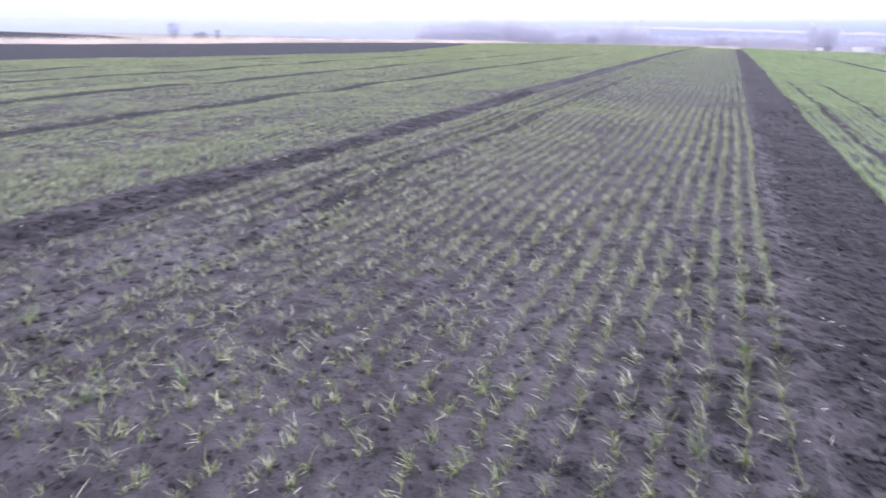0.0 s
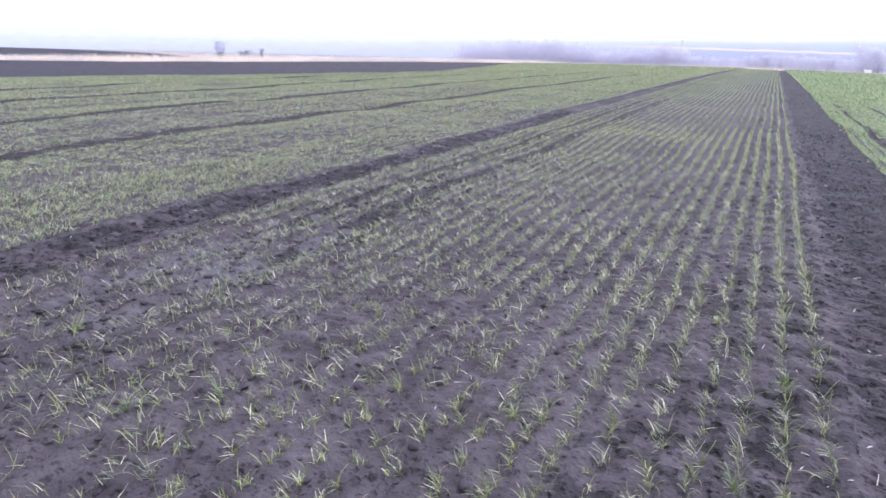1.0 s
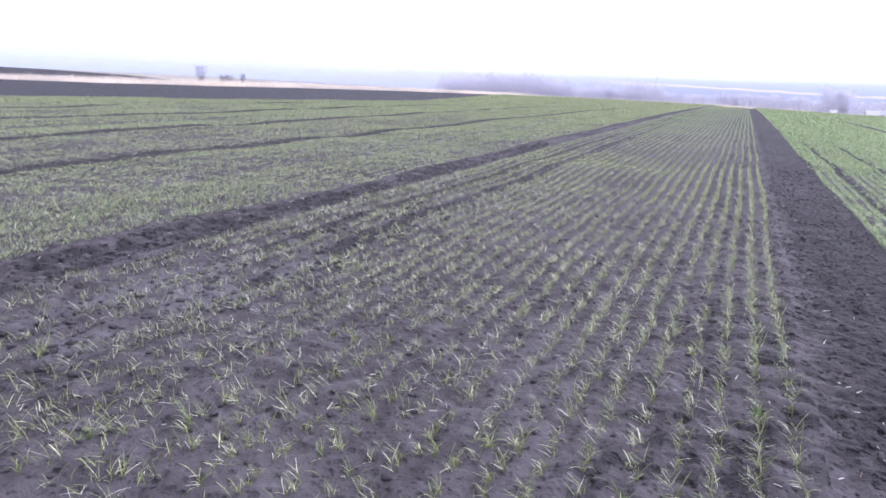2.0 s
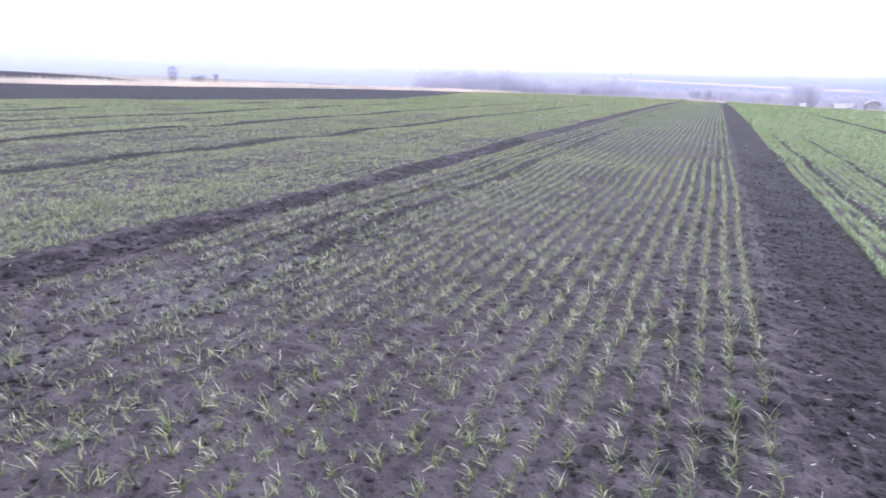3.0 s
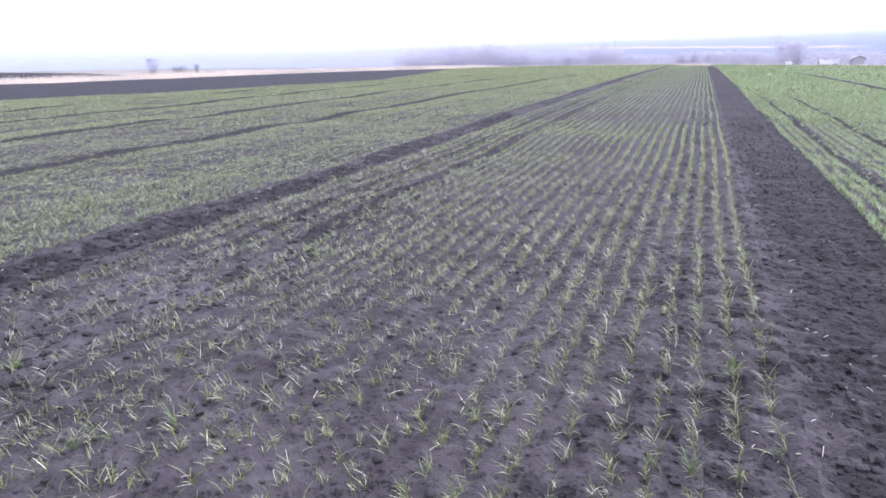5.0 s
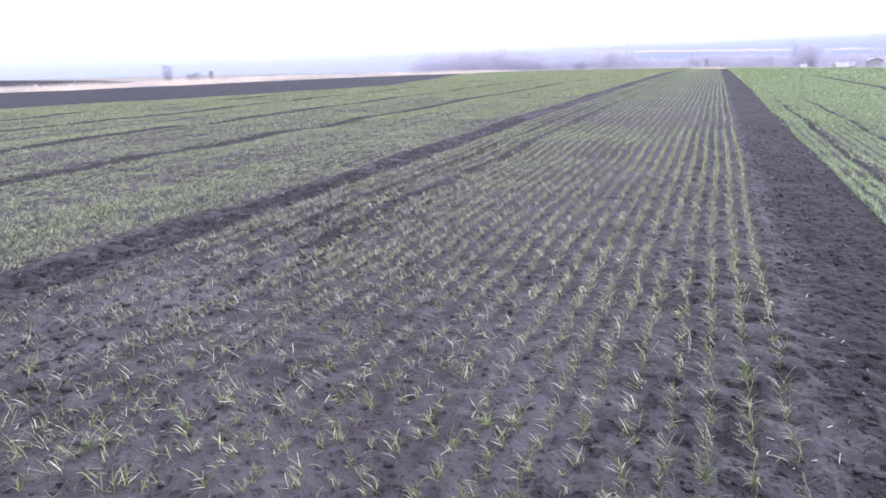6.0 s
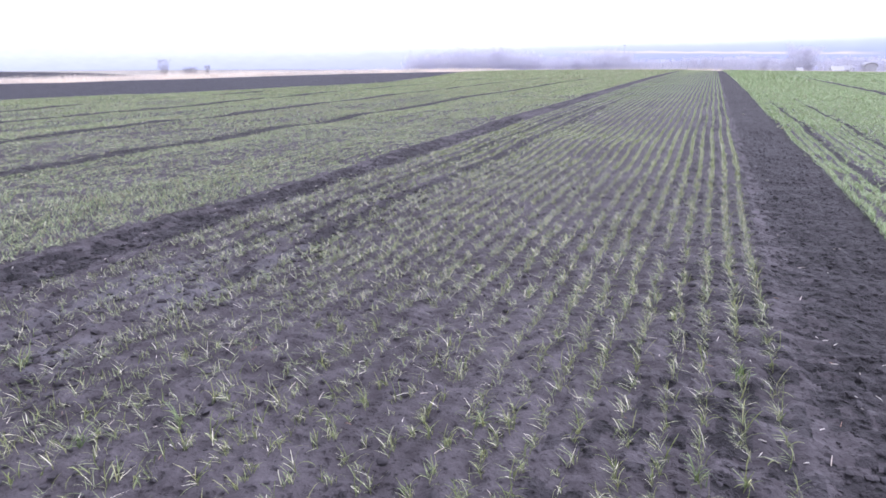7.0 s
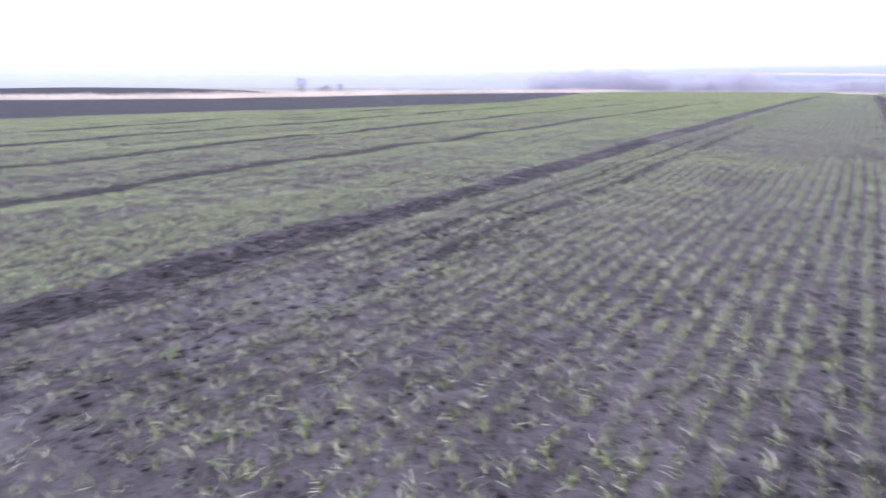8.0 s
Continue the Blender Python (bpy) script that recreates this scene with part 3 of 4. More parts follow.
def wheat_plant(rnd, fresh=False, name="wheat_plant"):
    """A tillering plant: two to four thin shoots, each a stalk that carries its leaves."""
    root = new(name)
    for k in range(6 if fresh else rnd.choice((2, 3, 3, 4, 5))):
        height = rnd.uniform(0.025, 0.06)
        shoot = part("shoot", stalk_bmesh(height, 0.0014), WHEAT_GREEN if fresh else WHEAT, root)
        shoot.matrix_basis = pose(rnd.gauss(0, 0.006), rnd.gauss(0, 0.016), 0, rnd.uniform(-14, 14), rnd.uniform(-22, 12), 0)
        for i in range(rnd.choice((2, 3, 3))):
            low = rnd.random() < (0.2 if fresh else 0.45)
            turn = rnd.gauss(math.pi, 0.8) if low else rnd.uniform(0, 6.28)
            blade = part("leaf_blade", leaf_blade_bmesh(rnd.uniform(0.03, 0.08) if low else rnd.uniform(0.05, 0.115), rnd.uniform(0.002, 0.0034),
                                                        rnd.uniform(0.7, 1.35) if low else rnd.uniform(0.0, 0.5),
                                                        rnd.uniform(0.0, 1.1) if low else rnd.uniform(0.5, 2.7), turn, rnd.uniform(-1.2, 1.2), 6),
                         WHEAT_GREEN if fresh else WHEAT_PALE_LIT if low else WHEAT, shoot)
            blade.location = (0, 0, height * rnd.uniform(0.1, 0.9) - 0.01)
    return tagged(root, "bushy fresh green wheat tuft in black soil" if fresh else "young green wheat plant with pale drooping leaves",
                  "wheat plant", "wheat plants in the sown rows")


PITCH = 0.1455
MAIN_ROWS = [-PITCH * i for i in range(29)]


def keep_main(x, y):
    """Gaps where the seed failed, the ruts nearly empty."""
    p = np.clip(1.7 * cover(x, y, 31, 0.45) + 0.08 + 0.25 * (x < -2.2), 0.0, 1)
    p = np.where(x > -0.9, np.maximum(p, 0.75), p)
    p = np.maximum(p, np.clip(0.07 * (y - 2.5), 0, 0.7))
    drill = np.rint(x / PITCH)
    p = p * np.where(y > 3.2, np.clip(0.5 + 0.5 * vnoise(drill * 3.1, y, 0.9, 91) + 0.45 * vnoise(drill * 3.1, y, 4.0, 92), 0.35, 1), 1)     # patchy drills
    rut = sum(np.exp(-((x - c) / (w * 0.65)) ** 2) for c, w, _ in RUTS)
    return rng.random(len(x)) < p * (1 - 0.85 * np.clip(rut, 0, 1))


# nearest plants, one by one: the marked ones first, then seedlings between them
NEAR_DRILLS = [
    (-0.72, 1.74), (-0.57, 1.72), (-0.29, 1.80), (-0.15, 1.85), (-0.01, 1.98), (0.00, 2.18), (-0.01, 2.35), (-0.02, 2.56), (-0.01, 2.79),
    (0.00, 3.12), (-0.14, 2.21), (-0.14, 2.58), (-0.15, 2.42), (-0.28, 2.47), (-0.29, 2.19), (-0.43, 2.09), (-0.43, 2.24), (-0.44, 2.43),
    (-0.43, 2.75), (-0.58, 2.18), (-0.57, 2.03), (-0.73, 2.31), (-0.58, 2.53), (-0.74, 2.65), (-0.85, 2.63), (-0.87, 2.41), (-0.87, 2.22),
    (-0.98, 2.71), (-1.02, 2.49), (-0.98, 1.85), (-0.88, 1.94), (-0.74, 1.94), (-0.56, 3.46), (-0.46, 3.16), (-0.85, 3.15), (-0.29, 2.81),
    (-0.15, 3.14), (-0.89, 1.57), (-0.54, 1.69), (-0.42, 1.91)]
FAR_DRILLS = [
    (-3.25, 1.44), (-2.97, 1.21), (-2.41, 0.98), (-2.46, 1.10), (-2.57, 1.25), (-2.40, 1.17), (-2.36, 1.22), (-2.43, 1.40), (-2.33, 1.27),
    (-2.15, 1.03), (-2.25, 1.02), (-2.17, 1.35), (-2.16, 1.53), (-2.10, 1.54), (-2.59, 1.80), (-2.85, 2.03), (-1.93, 1.65), (-1.61, 1.45),
    (-1.64, 1.58), (-1.62, 1.80), (-1.36, 1.56), (-1.25, 1.66), (-1.42, 2.19), (-1.10, 1.83), (-1.10, 1.71), (-1.92, 2.00), (-2.08, 2.36),
    (-1.60, 1.30), (-1.38, 1.39), (-1.89, 1.14), (-1.97, 1.31), (-2.65, 1.02), (-2.07, 1.16), (-1.87, 1.43), (-2.48, 0.89), (-1.49, 1.85),
    (-1.47, 2.43), (-1.38, 2.61), (-1.61, 2.18), (-1.32, 1.35)]
MARKED = np.array(NEAR_DRILLS + FAR_DRILLS)
rnd = random.Random(11)
px, py = sow([r for r in MAIN_ROWS if r > -3.3], 0.85, 3.2, 0.043)
ok = keep_main(px, py) & (rng.random(len(px)) < np.clip(0.42 + 0.2 * py, 0, 1))
px, py = px[ok], py[ok]
clear = np.min(np.hypot(px[:, None] - MARKED[:, 0], py[:, None] - MARKED[:, 1]), axis=1) > 0.05
px, py = px[clear], py[clear]
order = np.argsort(np.hypot(px + 1.1, (py - 1.2) * 1.1))[:284 - len(MARKED)]
single = np.zeros(len(px), bool)
single[order] = True
kinds = [wheat_plant(rnd) for _ in range(30)]
fresh = [wheat_plant(rnd, True) for _ in range(6)]
for ob, (x, y) in zip(fresh, ((-0.30, 1.83), (-3.27, 1.46), (-2.2, 1.37), (-0.13, 2.61), (-2.45, 1.13), (-1.13, 1.86))):
    ob.matrix_basis = pose(x, y, float(ground_z(x, y)), 0, 0, rnd.uniform(0, 360))
spots = [(x, y, 1.0) for x, y in MARKED] + [(px[i], py[i], rnd.uniform(0.55, 0.9)) for i in order]
for j, (x, y, size) in enumerate(spots):
    x, y = float(x), float(y)
    m = pose(x, y, float(ground_z(x, y)), rnd.uniform(-8, 8), rnd.uniform(-8, 8), rnd.uniform(-50, 50))
    ob = kinds[j] if j < len(kinds) else copy_thing(kinds[j % len(kinds)], m)
    ob.matrix_basis = m
    ob.scale = (size, size, size)

# rows of the plot, each a long drift of plants
for r in MAIN_ROWS:
    parts = []
    for lo, hi, pitch, per, size, width, steps, along in (
            (-9.0, -2.5, 0.09, 4, 0.085, 0.006, 1, 0.0), (-2.5, 0.85, 0.07, 5, 0.085, 0.0028, 2, 0.0), (0.85, 3.2, 0.055, 8, 0.09, 0.0021, 4, 0.0),
            (3.2, 8, 0.04, 10, 0.092, 0.0026, 3, 0.12), (8, 13, 0.037, 9, 0.075, 0.0053, 2, 0.5), (13, 21, 0.035, 8, 0.062, 0.0085, 1, 0.75),
            (21, 40, 0.038, 7, 0.06, 0.0145, 1, 0.92), (40, 75, 0.07, 6, 0.058, 0.024, 1, 0.88), (75, CROP_END, 0.12, 5, 0.07, 0.038, 1, 0.9)):
        if 0 < lo < 1:
            if r > -3.3:
                mine = (~single) & (np.abs(px - r) < 0.07)
                x, y = px[mine], py[mine]
            else:
                x, y = sow([r], lo, hi, pitch)
                ok = keep_main(x, y)
                x, y = x[ok], y[ok]
        else:
            x, y = sow([r], lo, hi, pitch, 0.012 if lo < 8 else 0.008)
            ok = keep_main(x, y) if hi < 39 else rng.random(len(x)) < 0.95
            x, y = x[ok], y[ok]
        if len(x):
            parts.append(blades("wheat_row", x, y, per, size, width, steps, [WHEAT, WHEAT_PALE_LIT, WHEAT_LUSH], 0.4 if lo < 3 else 0.27, along))
    tagged(new("wheat_row", joined("wheat_row", parts, [WHEAT, WHEAT_PALE_LIT, WHEAT_LUSH])), "thin row of young wheat in black soil", "wheat row", "wheat rows of the sparse plot", "stuff")


def plot(x0, x1, label, density=1.0, gaps=(), faint=(), spill=0.011, even=0.0, mat=WHEAT_LUSH, along=0.45, wide=1.15, stale=0.16):
    """A neighbouring sown plot between two lanes."""
    rows = np.arange(x0, x1, PITCH)
    mats, parts = [mat, WHEAT_PALE_LIT, WILTED], []
    shares = (1 - 1.7 * stale, 0.7 * stale, stale)
    for lo, hi, pitch, per, size, narrow, steps in ((0, 8, 0.036, 8, 0.078, 0.0038, 2), (8, 14, 0.032, 10, 0.072, 0.0074, 1), (14, 25, 0.04, 8, 0.068, 0.0132, 1),
                                                   (25, 45, 0.06, 6, 0.098, 0.024, 1), (45, 80, 0.15, 4, 0.16, 0.055, 1), (80, 140, 0.3, 3, 0.24, 0.09, 1)):
        width = narrow * wide * (1.3 if lo >= 14 else 1.0)

        def first(r):
            return math.sqrt(max(lo * lo - r * r, 0)) if lo > abs(r) else -9.0

        def last(r):
            return min(math.sqrt(max(hi * hi - r * r, 0)) if hi > abs(r) else -9.1, CROP_END)
        x, y = sow(list(rows), first, last, pitch / density, spill if lo >= 14 or even < 0.9 else 0.55 * spill)
        if not len(x):
            continue
        p = np.clip(0.5 + 0.9 * cover(x, 0.09 * y, 51, 0.42), 0, 1)
        p = np.maximum(p, even) * (0.38 + 0.92 * (0.35 * lattice(np.rint(x / PITCH).astype(np.int64), np.zeros(len(x), np.int64), 77) + 0.65 * vnoise(x, np.zeros(len(x)), 0.5, 78))) ** (1 - even)     # some drills sowed thinner
        for c, w in gaps:
            fade = np.clip((34 - y) / 14, 0, 1) if w < 0.1 else 1.0           # narrow wheel marks close up with distance
            p = p * (1 - 0.95 * fade * (np.abs(x - c) < w * (0.4 + 0.6 * vnoise(x, y, 0.45, 8) + 0.5 * vnoise(x, y, 0.12, 10))))
        for c, w in faint:
            p = p * (1 - 0.6 * (np.abs(x - c) < w) * vnoise(x, y, 3.0, 9))
        beside = (x > 1.5 + 0.34 * y) | (y < -0.6 - 0.3 * x)          # outside the camera's view wedge: fewer, broader blades
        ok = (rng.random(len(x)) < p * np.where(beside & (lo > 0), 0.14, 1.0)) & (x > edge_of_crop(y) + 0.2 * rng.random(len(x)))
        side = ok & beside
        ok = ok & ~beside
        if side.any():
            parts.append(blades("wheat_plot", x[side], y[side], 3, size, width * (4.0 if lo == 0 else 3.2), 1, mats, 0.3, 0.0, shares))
        if ok.any():
            parts.append(blades("wheat_plot", x[ok], y[ok], per, size, width, steps, mats, 0.38 if lo < 8 else 0.24 if lo < 25 else 0.12, max(along, 0.85 if lo >= 25 else 0.6 if lo >= 14 else 0.0), shares))
    return tagged(new("wheat_plot", joined("wheat_plot", parts, mats)), label, "wheat", "sown plots", "stuff")


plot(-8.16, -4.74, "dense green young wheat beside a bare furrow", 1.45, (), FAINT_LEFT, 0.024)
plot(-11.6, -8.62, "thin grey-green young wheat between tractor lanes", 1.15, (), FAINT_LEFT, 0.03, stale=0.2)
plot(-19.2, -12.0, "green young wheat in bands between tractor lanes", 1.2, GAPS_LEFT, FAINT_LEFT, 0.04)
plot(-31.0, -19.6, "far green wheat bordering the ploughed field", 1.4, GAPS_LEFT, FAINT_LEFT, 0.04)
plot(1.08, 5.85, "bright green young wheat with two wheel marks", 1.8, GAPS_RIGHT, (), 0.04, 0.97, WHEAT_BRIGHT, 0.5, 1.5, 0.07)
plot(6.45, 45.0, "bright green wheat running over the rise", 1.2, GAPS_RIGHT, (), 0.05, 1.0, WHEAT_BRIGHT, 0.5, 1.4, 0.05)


# ---------------------------------------------------------------- dry grass along the borders
def grass_belt(points, half, height, count, label):
    pts = np.array(points, float)
    seg = np.hypot(*np.diff(pts, axis=0).T)
    s = rng.uniform(0, seg.sum(), count)
    cum = np.concatenate([[0], np.cumsum(seg)])
    x, y = np.interp(s, cum, pts[:, 0]), np.interp(s, cum, pts[:, 1])
    x, y = x + rng.uniform(-half, half, count), y + rng.uniform(-half, half, count)
    ok = rng.random(count) < 0.35 + 0.8 * vnoise(x, y, 3.5, 61)
    x, y = x[ok], y[ok]
    k = len(x)
    me = blade_mesh("dry_grass", x, y, land(x, y) - 0.02, rng.uniform(0, 6.28, k), height * rng.uniform(0.5, 1.15, k) * (0.7 + 0.6 * vnoise(x, y, 2.5, 62)),
                    rng.uniform(0.1, 0.9, k), rng.uniform(0.0, 0.5, k), rng.uniform(0.02, 0.045, k), 1, DRY_GRASS)
    return tagged(new("dry_grass", me), label, "dry grass", kind="stuff")


grass_belt([(-126, 20), (-101, 31), (-86, 34), (-69, 36), (-58, 40), (-53, 48), (-51, 58), (-50, 75), (-47, 100), (-42, 130)], 4.0, 0.68, 130000,
           "pale dry grass along the ploughed field")
grass_belt([(-46, 132), (0, 133), (50, 133), (110, 128)], 2.0, 0.55, 40000, "pale dry grass verge on the crest of the field")


# ---------------------------------------------------------------- loose things on the soil
def clod_bmesh(rnd, radius):
    bm = bmesh.new()
    bmesh.ops.create_icosphere(bm, subdivisions=1, radius=radius)
    for v in bm.verts:
        v.co *= rnd.uniform(0.65, 1.2)
        v.co.z *= 0.65
    return bm


def clod_field(label, areas):
    """Crumbs and clods, strewn too thick to count."""
    base = []
    r = random.Random(5)
    for _ in range(8):
        b = clod_bmesh(r, 1.0)
        base.append((np.array([v.co[:] for v in b.verts]), np.array([[v.index for v in f.verts] for f in b.faces])))
        b.free()
    V, F, n = [], [], 0
    for x0, x1, y0, y1, count, small, big in areas:
        for _ in range(count):
            x, y = r.uniform(x0, x1), y0 + (y1 - y0) * r.random() ** 1.5
            size = small + (big - small) * r.random() ** 3
            v, f = base[r.randrange(8)]
            a = r.uniform(0, 6.28)
            c, s = math.cos(a), math.sin(a)
            w = v * size * np.array([r.uniform(0.8, 1.4), 1, 1])
            V.append(np.stack([w[:, 0] * c - w[:, 1] * s + x, w[:, 0] * s + w[:, 1] * c + y, w[:, 2] + float(ground_z(x, y)) + size * 0.2], 1))
            F.append(f + n)
            n += len(v)
    me = flat_mesh("soil_clods", np.concatenate(V).tolist(), np.concatenate(F).tolist(), CLOD)
    return tagged(new("soil_clods", me), label, "soil clods", kind="stuff")


clod_field("dark crumbly clods on the bare tilled strip", [(0.12, 1.02, 1.0, 14.0, 2000, 0.005, 0.02)])
clod_field("dark crumbs and clods in the furrow and between rows",
           [(-4.7, -4.24, 0.8, 14.0, 1300, 0.006, 0.024), (-4.2, 0.1, 0.8, 8.0, 3600, 0.004, 0.02), (-3.8, -2.85, 0.8, 6.0, 700, 0.006, 0.03)])


def loose_clods(areas):
    """The larger clods, one by one, half sunk in the tilth."""
    r = random.Random(15)
    kinds = []
    for _ in range(9):
        bm = bmesh.new()
        bmesh.ops.create_icosphere(bm, subdivisions=2, radius=1.0)
        lean = Vector((r.uniform(-1, 1), r.uniform(-1, 1), r.uniform(-1, 1)))
        for v in bm.verts:
            p = v.co.copy()
            v.co *= 0.85 + 0.4 * noise.noise(p * 1.1 + lean * 5) + 0.22 * noise.noise(p * 2.6 + lean * 9)
            v.co.z *= 0.62
        for f in bm.faces:
            f.smooth = True
        me = bpy.data.meshes.new("soil_clod")
        bm.to_mesh(me)
        bm.free()
        me.materials.append(CLOD)
        kinds.append(me)
    for x0, x1, y0, y1, count, small, big in areas:
        for _ in range(count):
            x, y = r.uniform(x0, x1), y0 + (y1 - y0) * r.random() ** 1.3
            size = small + (big - small) * r.random() ** 2
            ob = new("soil_clod", kinds[r.randrange(9)])
            ob.matrix_basis = pose(x, y, float(ground_z(x, y)) + size * 0.12, r.uniform(-15, 15), r.uniform(-15, 15), r.uniform(0, 360)) @ Matrix.Diagonal((size * r.uniform(1, 1.5), size, size, 1))
            tagged(ob, "rounded dark clod of crumbly black earth", "soil clod", "loose clods on the tilled soil")


loose_clods([(0.2, 1.0, 1.6, 6.0, 120, 0.01, 0.024), (-4.15, 0.1, 0.9, 4.0, 90, 0.01, 0.026), (-4.68, -4.28, 1.0, 6.0, 30, 0.014, 0.03)])


def straw_piece(x, y, length, turn, mat=STRAW, lift=0.25, rr=0.0015):
    """A bit of last year's straw: a split bent tube."""
    bm = bmesh.new()
    rows = []
    for i in range(4):
        t = i / 3
        rows.append([bm.verts.new((t * length, rr * math.cos(a) * (1 - 0.5 * t), rr * math.sin(a) + rr + length * lift * t * (1 - 0.6 * t)))
                     for a in (0, 1.05, 2.1, 3.14, 4.19, 5.24)])
    for a, b in zip(rows, rows[1:]):
        for k in range(6):
            bm.faces.new((a[k], a[(k + 1) % 6], b[(k + 1) % 6], b[k]))
    bm.faces.new(rows[0])
    bm.faces.new(rows[-1])
    me = bpy.data.meshes.new("straw_piece")
    bm.to_mesh(me)
    bm.free()
    me.materials.append(mat)
    ob = new("straw_piece", me)
    ob.matrix_basis = pose(x, y, float(ground_z(x, y)) + 0.004, 0, 0, turn)
    kind = "pale broken straw lying on black soil" if mat == STRAW else "bleached white flake of chaff on black soil" if mat == CHAFF else "reddish-brown withered leaf scrap on black soil"
    return tagged(ob, kind, "straw", "straw scraps")


for x, y, length, turn in ((-1.19, 1.58, 0.05, 60), (0.225, 3.84, 0.06, 75), (-1.787, 1.73, 0.05, 100), (0.135, 2.09, 0.06, 80),
                           (-1.42, 1.95, 0.035, 20), (-1.36, 2.0, 0.03, 120), (-1.95, 1.75, 0.05, 95), (0.52, 2.9, 0.025, 200),
                           (0.62, 2.7, 0.02, 160), (0.3, 4.6, 0.05, 30), (0.75, 3.4, 0.03, 190), (0.4, 7.4, 0.06, 100), (0.6, 5.2, 0.05, 10)):
    straw_piece(x, y, length, turn, rr=0.002)
rs = random.Random(21)
FLAKES = [(0.34, 4.57), (0.08, 4.46), (0.48, 4.57), (0.95, 4.39), (0.71, 3.37), (0.29, 3.27), (0.31, 3.22), (0.24, 3.31), (0.29, 2.98),
          (0.48, 3.04), (-0.24, 2.98), (-0.10, 2.79), (0.32, 2.68), (0.29, 2.58), (0.42, 2.72), (0.13, 2.32), (-0.07, 2.13), (0.06, 2.06),
          (-0.10, 2.04), (-2.01, 2.12), (-1.83, 2.09), (-1.79, 2.12), (-1.80, 2.19), (-2.02, 1.90), (-1.75, 2.00), (-1.40, 2.04), (-1.39, 1.72),
          (-4.66, 2.33), (-4.78, 3.01), (-4.60, 4.22), (-3.72, 2.69), (-1.21, 3.37), (-1.25, 3.07), (-2.11, 1.24), (-1.88, 1.46), (-1.83, 1.36)]
for x, y in FLAKES:
    straw_piece(x, y, rs.uniform(0.02, 0.038), rs.uniform(0, 360), CHAFF, rs.uniform(0.1, 0.6), rs.uniform(0.0011, 0.0019))
for _ in range(70):
    straw_piece(rs.uniform(-3.6, 0.5), 1.0 + 3.6 * rs.random() ** 1.5, rs.uniform(0.015, 0.038), rs.uniform(0, 360), rs.choice((STRAW, STRAW, DEAD_LEAF)), rs.uniform(0.0, 0.4))

for _ in range(12):
    straw_piece(rs.uniform(0.12, 1.0), 1.3 + 6.5 * rs.random() ** 1.4, rs.uniform(0.012, 0.03), rs.uniform(0, 360), STRAW, rs.uniform(0.0, 0.2))


for _ in range(16):
    straw_piece(rs.uniform(-4.7, -4.26), 1.6 + 7.0 * rs.random() ** 1.3, rs.uniform(0.025, 0.06), rs.uniform(0, 360), STRAW, rs.uniform(0.0, 0.3))


def stone(x, y, size, stretch, label):
    r = random.Random(int(x * 100))
    bm = bmesh.new()
    bmesh.ops.create_icosphere(bm, subdivisions=2, radius=size)
    for v in bm.verts:
        v.co *= r.uniform(0.85, 1.12)
        v.co.x *= stretch
        v.co.z *= 0.6
    for f in bm.faces:
        f.smooth = True
    me = bpy.data.meshes.new("stone")
    bm.to_mesh(me)
    bm.free()
    me.materials.append(CHALK)
    ob = new("stone", me)
    ob.matrix_basis = pose(x, y, float(ground_z(x, y)) + size * 0.35, 0, 0, r.uniform(0, 40))
    return tagged(ob, label, "stone")


stone(-4.70, 8.42, 0.03, 2.4, "long pale chalky stone at the furrow's edge")
stone(-4.69, 5.25, 0.022, 1.3, "small pale stone at the furrow's edge")
stone(0.42, 17.5, 0.035, 1.3, "pale stone on the bare tilled strip")
stone(0.33, 8.0, 0.016, 1.2, "pale pebble on the bare tilled strip")


# ---------------------------------------------------------------- trees and bushes
def limb(bm, a, b, ra, rb, sides=5):
    d = (b - a).normalized()
    q = d.to_track_quat("Z", "Y")
    r0 = [bm.verts.new(a + q @ Vector((ra * math.cos(k), ra * math.sin(k), 0))) for k in np.linspace(0, 2 * math.pi, sides, endpoint=False)]
    r1 = [bm.verts.new(b + q @ Vector((rb * math.cos(k), rb * math.sin(k), 0))) for k in np.linspace(0, 2 * math.pi, sides, endpoint=False)]
    for k in range(sides):
        bm.faces.new((r0[k], r0[(k + 1) % sides], r1[(k + 1) % sides], r1[k]))


